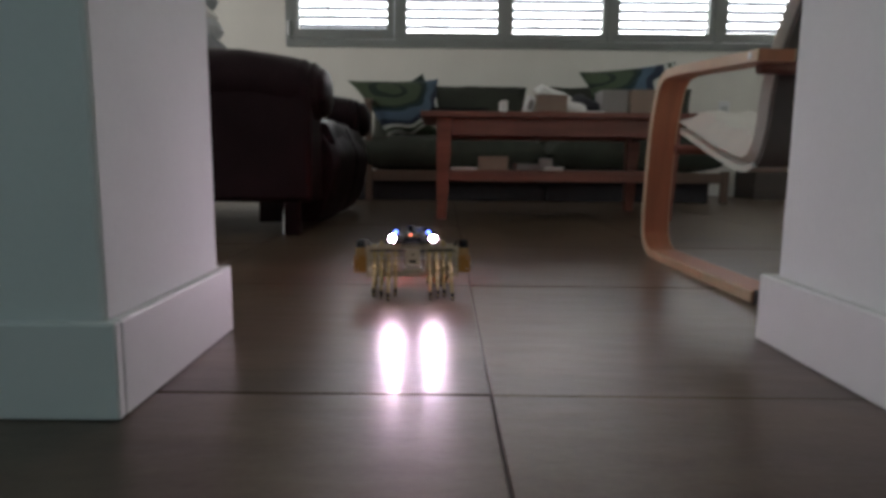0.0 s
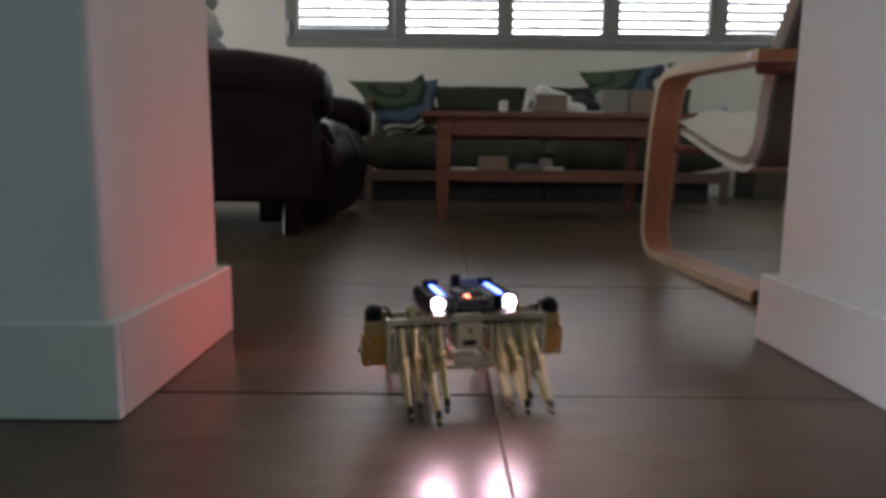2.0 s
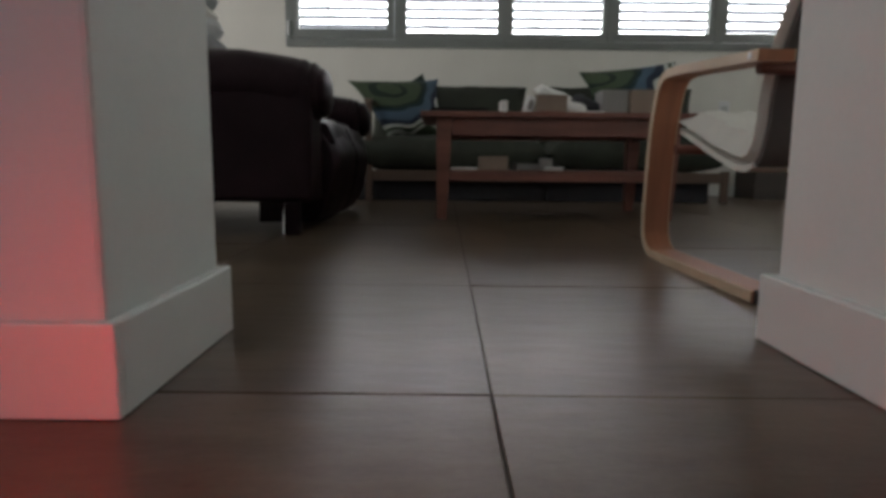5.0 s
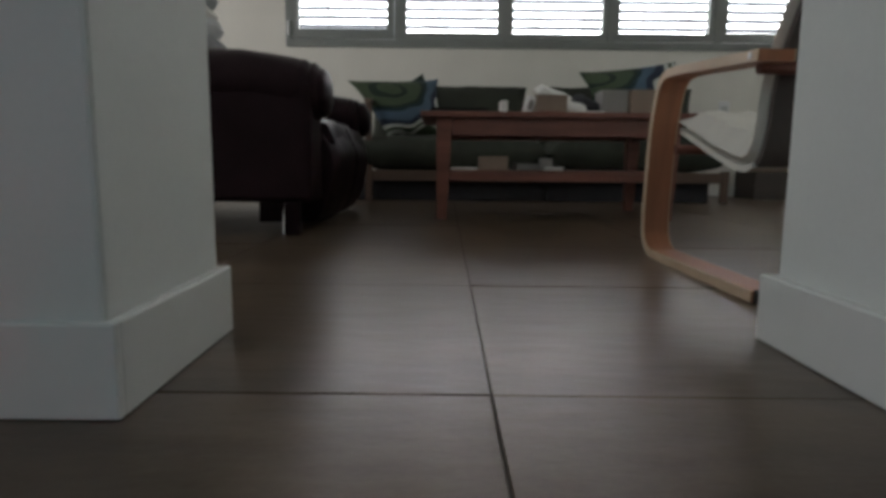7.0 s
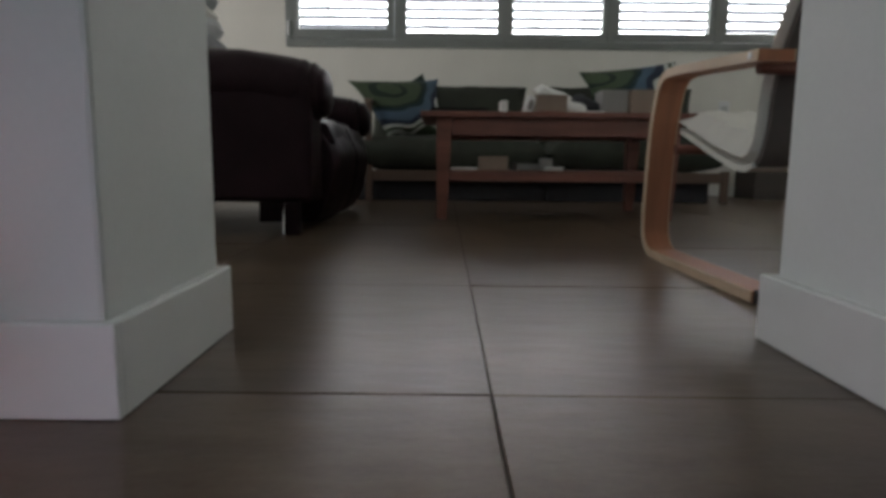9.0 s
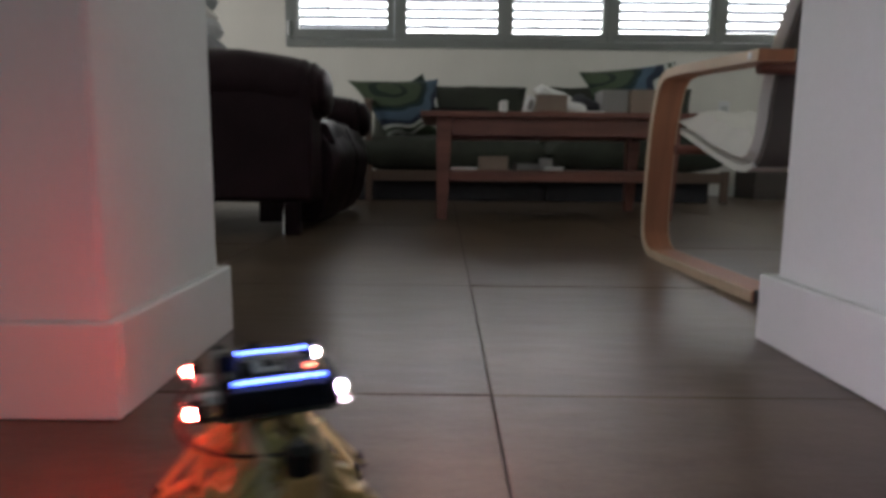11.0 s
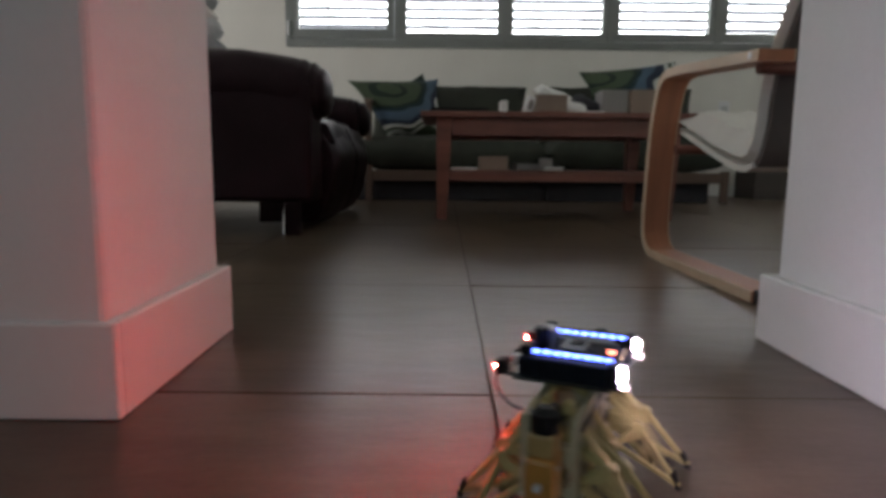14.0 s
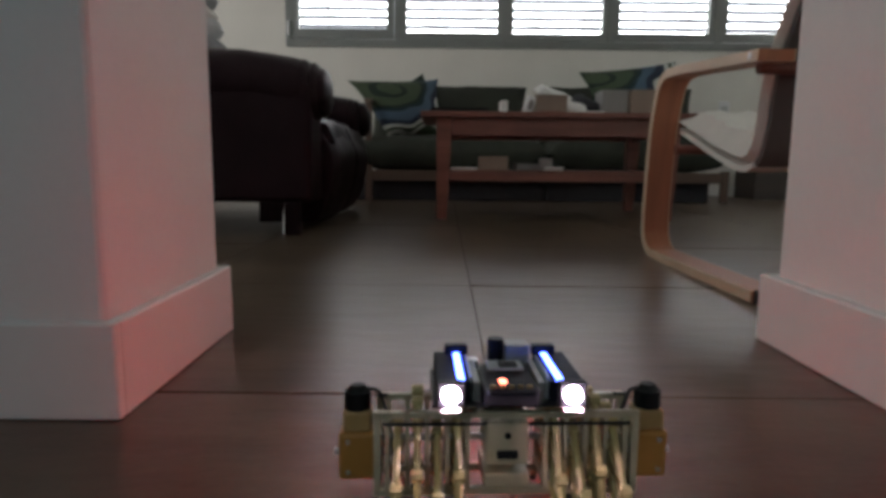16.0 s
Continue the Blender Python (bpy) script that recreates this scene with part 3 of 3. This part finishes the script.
soft_pillow((-0.585, 4.02, 0.742), (-0.02, 4.30, 0.79), (0.03, 4.10, 0.40), (-0.33, 3.98, 0.40), 0.19, 1, "green, blue and white swirl print pillow slung over the sofa arm")
soft_pillow((-0.44, 4.42, 0.70), (-0.125, 4.37, 0.835), (0.05, 4.37, 0.5), (-0.4, 4.42, 0.42), 0.1, 6, "striped green and white pillow tucked behind the other", (0.8, -0.3))
soft_pillow((0.885, 4.16, 0.825), (1.52, 4.2, 0.905), (1.56, 4.05, 0.53), (0.98, 4.05, 0.5), 0.16, 4, "green and blue swirl print pillow on the sofa end", (0.2, -0.05))

# left box is stretched beyond the sofa end to make the gap there dark
for x0, x1 in ((-0.6, 0.66), (0.672, 1.7)):
    t = thing("underbed_box", pose((x0 + x1) / 2, 4.28, 0), "dark cloth storage box under the sofa", "storage box", "boxes under the sofa")
    w = (x1 - x0) / 2
    part("body", box((-w, -0.3, 0), (w, 0.26, 0.115), 0.008), DARKCLOTH, t)
    part("lid", box((-w - 0.004, -0.304, 0.115), (w + 0.004, 0.264, 0.122), 0.002), DARKCLOTH, t)
sk = thing("wall_socket", pose(2.12, Y1, 0.65), "white wall socket under the window", "socket")
part("plate", box((-0.04, -0.012, -0.06), (0.04, 0, 0.06), 0.003), WHITEPLASTIC, sk)
part("insert", box((-0.025, -0.016, -0.025), (0.025, -0.012, 0.025), 0.002), LINEN, sk)
carton("storage_box", (2.2, 4.4, 0), (2.6, 4.7, 0.2), GREYCLOTH, "dark storage box on the floor by the wall", "box")


# ---- bentwood armchair with white cushion ----
def bent_chair():
    t = thing("bentwood_chair", pose(0, 0, 0), "small bentwood armchair with a white cotton cushion", "chair")
    path = [(1.105, 0.012), (1.35, 0.011), (1.6, 0.011), (1.675, 0.015), (1.715, 0.045), (1.727, 0.09), (1.722, 0.19), (1.703, 0.338),
            (1.675, 0.418), (1.65, 0.452), (1.61, 0.469), (1.52, 0.468), (1.367, 0.457), (1.25, 0.449), (1.148, 0.442)]
    path = [(p.y, p.z) for p in spline([(0, *p) for p in path], 5)]
    for x in (0.56, 1.02):
        f = part("side_frame", band(path, x + 0.003, x + 0.067, 0.021), BENTWOOD, t, smooth=True)
        part("ply_edge", band(path, x, x + 0.003, 0.0205), BENTEDGE, f, "pale laminated edge", smooth=True)
        part("ply_edge", band(path, x + 0.067, x + 0.07, 0.0205), BENTEDGE, f, "pale laminated edge", smooth=True)
        part("bolt", rod((x - 0.002, 1.172, 0.444), (x + 0.004, 1.172, 0.444), 0.007), STEEL, f)
        part("end_block", box((x + 0.004, 1.075, 0.001), (x + 0.066, 1.104, 0.026), 0.003), RUBBER, f, "dark felt end block")
    seat = [(1.70, 0.347), (1.60, 0.318), (1.5, 0.288), (1.4, 0.262), (1.33, 0.252), (1.29, 0.27), (1.27, 0.32), (1.262, 0.38), (1.24, 0.45),
            (1.2, 0.52), (1.14, 0.61), (1.08, 0.70)]
    seat = [(p.y, p.z) for p in spline([(0, *p) for p in seat], 5)]
    under = []
    for i, (y, z) in enumerate(seat):
        a, b = Vector(seat[max(i - 1, 0)]), Vector(seat[min(i + 1, len(seat) - 1)])
        d = (b - a).normalized()
        under.append((y - d.y * 0.012, z + d.x * 0.012))
    part("seat_shell", band(under[:24], 0.64, 1.01, 0.014), CANVAS, t, "white canvas covered seat shell", smooth=True)
    part("back_shell", band(under[23:], 0.646, 1.004, 0.014), GREYCLOTH, t, "grey cloth covered back shell", smooth=True)
    # the quilted pad follows the shell
    bm = bmesh.new()
    rows = []
    nx = 14
    for i, (y, z) in enumerate(seat):
        a, b = Vector((0, *seat[max(i - 1, 0)])), Vector((0, *seat[min(i + 1, len(seat) - 1)]))
        d = (b - a).normalized()
        n = Vector((0, d.z, -d.y))
        u = i / (len(seat) - 1)
        row = []
        for k in range(2 * nx):
            f = k if k <= nx else 2 * nx - k
            v = 2 * f / nx - 1
            fat = 0.046 * max(0, 1 - abs(v) ** 22) ** 0.4 * max(0.05, 1 - abs(2 * u - 1) ** 8) ** 0.5
            fat *= 1 + 0.5 * noise.noise(Vector((v * 3, u * 30, 3)))
            h = 0.012 + fat if k <= nx else -0.004
            crease = Vector((0.006 * noise.noise(Vector((u * 30, v * 2, 7))), 0, 0.012 * noise.noise(Vector((v * 2.4, u * 24, 5))) + 0.005 * noise.noise(Vector((v * 6, u * 50, k * 0.1)))))
            row.append(bm.verts.new(Vector((0.825 + v * 0.192, y, z)) + n * h + crease * (1 - 0.8 * abs(v) ** 4)))
        rows.append(row)
    for a, b in zip(rows, rows[1:]):
        for k in range(2 * nx):
            q = (k + 1) % (2 * nx)
            bm.faces.new((a[k], a[q], b[q], b[k]))
    bm.faces.new(rows[0])
    bm.faces.new(rows[-1])
    part("seat_pad", bm, CANVAS, t, smooth=True)
    # bars take the darker table wood: the shade behind the arm is in the colour
    for y, z in ((1.62, 0.285), (1.22, 0.43)):
        part("cross_bar", rod((0.6, y, z), (1.05, y, z), 0.012), REDWOOD, t)


bent_chair()

# ---- walking robot: origin on the floor under its middle, its front towards -y ----
HIP_Z, FOOT_Y, HIP_Y = 0.080, 0.056, 0.008
LEG_X = (-0.071, -0.058, -0.045, -0.032, 0.032, 0.045, 0.058, 0.071)


def led_bar(robot, x):
    bar = part("light_bar", box((x - 0.006, -0.028, 0.1005), (x + 0.0155, 0.034, 0.1145), 0.001) if x > 0 else box((x - 0.0155, -0.028, 0.1005), (x + 0.006, 0.034, 0.1145), 0.001), CIRCUIT, robot, "dark board strip with eight blue lamps")
    for k in range(8):
        y = -0.0265 + k * 0.0072
        part("led", box((x - 0.0022, y - 0.0024, 0.1145), (x + 0.0022, y + 0.0024, 0.1162), 0.0006, 1), BLUEGLOW, bar, "glowing blue lamp")
    part("end_plug", box((x - 0.008, 0.026, 0.1145), (x + 0.008, 0.034, 0.121), 0.001), BLACKPLASTIC, bar)


def gear_motor(robot, side):
    x = side * 0.0975
    g = part("gear_motor", box((x - 0.0122, -0.0095, 0.040), (x + 0.0122, 0.0095, 0.0725), 0.0028, 2), AMBER, robot, "amber plastic gear motor housing")
    part("neck", box((x - 0.0092, -0.0088, 0.0725), (x + 0.0092, 0.0088, 0.087), 0.002), AMBER_PALE, g, "paler amber motor neck")
    part("motor_can", rod((x, 0, 0.087), (x, 0, 0.0985), 0.0088, sides=16), BLACKPLASTIC, g, "dark motor cap", smooth=True)
    part("cap_rim", rod((x, 0, 0.098), (x, 0, 0.1025), 0.0072, 0.005, sides=14), RUBBER, g)
    part("axle", rod((x - side * 0.03, 0, 0.056), (x + side * 0.016, 0, 0.056), 0.0024), WHITEPLASTIC, g)
    for z in (0.046, 0.067):
        part("screw", rod((x + side * 0.006, -0.0112, z), (x + side * 0.006, 0.0112, z), 0.0015, sides=6), STEEL, g)
    wire = spline([(x - side * 0.006, 0.0, 0.1), (x - side * 0.014, -0.004, 0.099), (x - side * 0.02, -0.005, 0.086), (x - side * 0.03, -0.004, 0.083),
                   (side * 0.03, -0.012, 0.086), (side * 0.012, -0.01, 0.097)], 5)
    part("wire", tube(wire, 0.0013, 5), CABLE, g)


def build_leg(robot, x, face):
    """One leg in its own space: the hip at the origin, knee outwards, foot on the floor when at rest."""
    leg = new("leg")
    leg.parent = robot
    knee = (0, face * 0.030, -0.030)
    shin = (0, face * 0.012, -0.046)
    crank = (0, face * -0.004, -0.014)
    foot = (0, face * FOOT_Y, -HIP_Z + 0.004)
    bm = bmesh.new()
    r = 0.0027
    for a, b in (((0, 0, 0.004), knee), (crank, shin), (crank, knee), (knee, shin), (knee, foot), (shin, foot)):
        rod(a, b, r, r * 0.9, 6, bm)
    for p in (knee, shin, crank, (0, 0, 0.004)):
        rod((p[0] - 0.0036, p[1], p[2]), (p[0] + 0.0036, p[1], p[2]), 0.0042, None, 8, bm)
    # webs in the corners of the link triangles, thinner than their rims
    for tri in ((knee, shin, [0.8 * k + 0.2 * f for k, f in zip(knee, foot)]), (crank, knee, [0.6 * k + 0.4 * f for k, f in zip(crank, shin)])):
        sides = [[bm.verts.new((x_, p[1], p[2])) for p in tri] for x_ in (-0.0013, 0.0013)]
        for f in sides:
            bm.faces.new(f)
        for k in range(3):
            bm.faces.new((sides[0][k], sides[0][(k + 1) % 3], sides[1][(k + 1) % 3], sides[1][k]))
    part("linkage", bm, CREAM, leg)
    bm = rod((0, foot[1] - face * 0.003, foot[2] + 0.010), (0, foot[1], foot[2] - 0.004), 0.003, 0.0022, 8)
    part("foot", bm, RUBBER, leg, "dark rubber foot sleeve")
    return leg


def build_robot():
    robot = thing("walking_robot", pose(0, 0, 0), "small walking robot with yellow plastic legs and glowing lamps", "robot")
    # carrier plate and electronics
    part("deck", box((-0.049, -0.031, 0.0985), (0.049, 0.0365, 0.1005), 0.0008), RUBBER, robot, "black carrier plate")
    for s in (-1, 1):
        led_bar(robot, s * 0.031)
        part("lamp_lip", box((s * 0.0376 - 0.0062, -0.0418, 0.0987), (s * 0.0376 + 0.0062, -0.031, 0.1003), 0.0006), RUBBER, robot)
        part("inner_panel", box((s * 0.0245 - 0.0007, -0.022, 0.1005), (s * 0.0245 + 0.0007, 0.022, 0.1155), 0.0003), WHITEPLASTIC, robot, "thin white card slot")
        lamp = part("headlight", box((s * 0.0376 - 0.0085, -0.036, 0.1005), (s * 0.0376 + 0.0085, -0.0285, 0.1165), 0.001), BLACKPLASTIC, robot, "black lamp block")
        bm = bmesh.new()
        bmesh.ops.create_uvsphere(bm, u_segments=16, v_segments=10, radius=0.0054, matrix=pose(s * 0.0376, -0.0358, 0.1085) @ Matrix.Diagonal((1, 0.5, 1, 1)))
        part("bulb", bm, HEADGLOW, lamp, "glowing pinkish white bulb", smooth=True)
        tail = part("tail_lamp", box((-0.006, -0.004, -0.005), (0.006, 0.004, 0.005), 0.001), BLACKPLASTIC, robot, "black tail lamp block tipped towards the floor", at=pose(s * 0.04, 0.0465, 0.1047, -10, 0, 0))
        bm = bmesh.new()
        bmesh.ops.create_uvsphere(bm, u_segments=12, v_segments=8, radius=0.0038, matrix=pose(0, 0.004, 0) @ Matrix.Diagonal((1, 0.5, 1, 1)))
        part("bulb", bm, REDGLOW, tail, "glowing red bulb", smooth=True)
        part("lamp_bracket", box((s * 0.04 - 0.003, 0.034, 0.0985), (s * 0.04 + 0.003, 0.0485, 0.0998), 0.0004), RUBBER, robot)
        plug = part("plug", box((s * 0.018 - 0.004, 0.034, 0.1005), (s * 0.018 + 0.004, 0.046, 0.107), 0.001), WHITEPLASTIC, robot)
        part("lead", tube(spline([(s * 0.018, 0.045, 0.104), (s * 0.016, 0.056, 0.095), (s * 0.026, 0.056, 0.085), (s * 0.055, 0.036, 0.083), (s * 0.086, 0.008, 0.092)], 6), 0.0013, 5), CABLE, plug)
        part("support", box((s * 0.022 - 0.002, -0.014, 0.088), (s * 0.022 + 0.002, 0.014, 0.0985)), FROST, robot)
    ctrl = part("controller", box((-0.017, -0.034, 0.1005), (0.017, 0.012, 0.1115), 0.001), BLACKPLASTIC, robot, "black controller block")
    card = part("circuit_card", box((-0.015, -0.032, 0.1115), (0.015, 0.014, 0.1135), 0.0005, m=pose(0, 0, 0, 4, 0, 0)), CIRCUIT, ctrl)
    for k in range(5):
        part("contact", box((-0.013 + k * 0.0056, -0.0326, 0.106), (-0.0095 + k * 0.0056, -0.0318, 0.1135), 0.0), GOLD, ctrl)
    part("card_frame", box((-0.012, -0.006, 0.1137), (0.012, 0.012, 0.1152), 0.0006), LINEN, ctrl, "pale card module")
    part("chip", box((-0.004, -0.004, 0.1152), (0.008, 0.006, 0.1165), 0.0003), BLACKPLASTIC, ctrl)
    part("indicator", box((-0.007, -0.027, 0.112), (-0.002, -0.022, 0.1145), 0.001), SMALLRED, ctrl, "small glowing red indicator")
    for x in (-0.021, 0.02):
        part("header_strip", box((x - 0.0022, -0.026, 0.1005), (x + 0.0022, 0.02, 0.113), 0.0005), GREYPLASTIC, robot)
    part("capacitor", rod((-0.003, 0.028, 0.1005), (-0.003, 0.028, 0.126), 0.0055, sides=14), BLACKPLASTIC, robot, smooth=True)
    part("power_module", box((0.003, 0.02, 0.1005), (0.02, 0.036, 0.123), 0.0012), GREYPLASTIC, robot)
    # pale frame
    for y in (-0.016, 0.016):
        part("top_rail", box((-0.085, y - 0.0025, 0.086), (0.085, y + 0.0025, 0.0905), 0.0006), FROST, robot)
        part("low_rail", box((-0.085, y - 0.0025, 0.034), (0.085, y + 0.0025, 0.0385), 0.0006), FROST, robot)
    for x in (-0.084, -0.0775, -0.0645, -0.0515, -0.0385, -0.0255, 0.0255, 0.0385, 0.0515, 0.0645, 0.0775, 0.084):
        t = 0.0014 if abs(x) < 0.08 else 0.0022
        bm = bmesh.new()
        for lo, hi in (((-0.0185, 0.034), (-0.0135, 0.0905)), ((0.0135, 0.034), (0.0185, 0.0905)), ((-0.0135, 0.060), (0.0135, 0.072)), ((-0.0135, 0.04), (0.0135, 0.046))):
            box((x - t, lo[0], lo[1]), (x + t, hi[0], hi[1]), 0.0, bm=bm)
        part("frame_plate", bm, FROST, robot)
    part("crank_rod", rod((-0.084, 0, 0.066), (0.084, 0, 0.066), 0.0022), STEEL, robot)
    part("dark_rod", rod((-0.08, -0.0195, 0.083), (0.08, -0.0195, 0.083), 0.0012, sides=6), CABLE, robot)
    sensor = part("centre_block", box((-0.014, -0.0215, 0.056), (0.014, 0.018, 0.084), 0.0015), FROST, robot, "pale bracket block with a dark hole")
    part("socket", box((-0.007, -0.0228, 0.060), (0.007, -0.0205, 0.066), 0.001), BLACKPLASTIC, sensor)
    part("screw", rod((0, -0.0228, 0.076), (0, -0.021, 0.076), 0.0022, sides=8), BLACKPLASTIC, sensor)
    part("lower_block", box((-0.015, -0.02, 0.040), (0.015, 0.018, 0.049), 0.001), FROST, robot)
    for s in (-1, 1):
        gear_motor(robot, s)
    legs = []
    for i, x in enumerate(LEG_X):
        for face in (-1, 1):
            leg = build_leg(robot, x, face)
            leg["label"] = "cream yellow plastic leg linkage"
            legs.append((leg, x, face, i * 2.4 + (math.pi if face > 0 else 0)))
    return robot, legs


robot, legs = build_robot()

# ---- floor tiles ----
floor = structure("floor", box((X0 - WALL, Y0 - WALL, -0.1), (X1 + WALL, Y1 + 0.2, -0.0012)), GROUT, "grey stoneware tile floor with dark joints", "floor")
JX, JY, PITCH, JOINT = 0.0575, 0.648, 0.6, 0.0019
GRID = pose(JX, JY, 0, 0, 0, -0.45)
tile_bm = box((-PITCH / 2 + JOINT / 2, -PITCH / 2 + JOINT / 2, -0.012), (PITCH / 2 - JOINT / 2, PITCH / 2 - JOINT / 2, 0), 0.0011, 1)
tile_mesh = bpy.data.meshes.new("tile")
tile_bm.to_mesh(tile_mesh)
tile_bm.free()
tile_mesh.materials.append(TILE)
for i in range(-5, 6):
    for j in range(-6, 8):
        x, y = JX + (i + 0.5) * PITCH, JY + (j + 0.5) * PITCH
        if not (X0 - 0.3 < x < X1 + 0.3 and Y0 - 0.3 < y < Y1 + 0.3):
            continue
        tile = new("tile", tile_mesh)
        tile.parent = floor
        tile.matrix_basis = GRID @ pose(x - JX, y - JY, 0.0003 * ((i * 7 + j * 5) % 3 - 1), 0, 0, 180 * ((i + j) % 2))


# ---- what moves ----
TRACK = (
    (0.0, -0.052, 1.180, 3.7), (0.5, -0.040, 1.052, 4.0), (1.0, -0.027, 0.918, 7.7), (1.5, -0.004, 0.777, 11.5), (2.0, 0.027, 0.653, 13.6),
    (2.3, 0.046, 0.589, 7.8), (2.5, 0.054, 0.567, -19.0), (2.7, 0.035, 0.535, -42.8), (3.0, -0.018, 0.494, -56.3), (3.5, -0.118, 0.413, -54.0),
    (4.0, -0.225, 0.338, -70.8), (4.4, -0.310, 0.300, -76.0), (5.2, -0.500, 0.210, -62.0), (6.3, -0.800, -0.020, -20.0), (6.8, -0.840, -0.060, 35.0),
    (7.3, -0.850, -0.050, 65.0), (8.0, -0.760, 0.080, 100.0), (8.5, -0.600, 0.200, 130.0), (9.0, -0.540, 0.175, 75.0), (9.2, -0.500, 0.180, 72.0),
    (10.2, -0.270, 0.340, 100.0), (11.3, -0.042, 0.432, 114.0), (11.5, 0.007, 0.460, 111.0), (11.8, 0.050, 0.478, 85.0), (12.0, 0.073, 0.476, 59.0),
    (12.5, 0.163, 0.408, 49.0), (13.0, 0.176, 0.399, 43.0), (13.5, 0.158, 0.411, 52.6), (13.7, 0.135, 0.430, 61.0), (14.0, 0.105, 0.454, 66.0),
    (14.2, 0.082, 0.465, 46.4), (14.5, 0.063, 0.498, 4.6), (14.7, 0.060, 0.510, -12.0), (15.0, 0.060, 0.515, -17.2), (15.3, 0.060, 0.510, -11.1),
    (15.5, 0.049, 0.463, -6.3), (15.7, 0.048, 0.430, -4.0), (15.9, 0.043, 0.408, 2.0), (16.0, 0.044, 0.403, 2.0))


def motions():
    walk(robot, [(t, pose(x, y, 0, 0, 0, turn)) for t, x, y, turn in TRACK])
    # each leg swings about its hip as far as the robot has gone, and lifts its foot on the way back
    times = [k / 20 for k in range(321)]
    tt = [r[0] for r in TRACK]
    xs, ys, hs = (np.interp(times, tt, [r[k] for r in TRACK]) for k in (1, 2, 3))
    gone = [0.0]
    for k in range(1, 321):
        gone.append(gone[-1] + math.hypot(xs[k] - xs[k - 1], ys[k] - ys[k - 1]) + 0.07 * abs(radians(hs[k] - hs[k - 1])))
    foot_angle = math.atan2(FOOT_Y, HIP_Z)
    reach = math.hypot(FOOT_Y, HIP_Z)
    for leg, x, face, phase in legs:
        rows = []
        for t, g in zip(times, gone):
            a = g / 0.055 * 2 * math.pi + phase
            swing = radians(12) * math.sin(a)
            lift = 0.005 * max(0.0, math.cos(a))
            z = lift + reach * math.cos(foot_angle + face * swing)
            rows.append((t, pose(x, face * HIP_Y, z, math.degrees(swing), 0, 0)))
        walk(leg, rows)


motions()
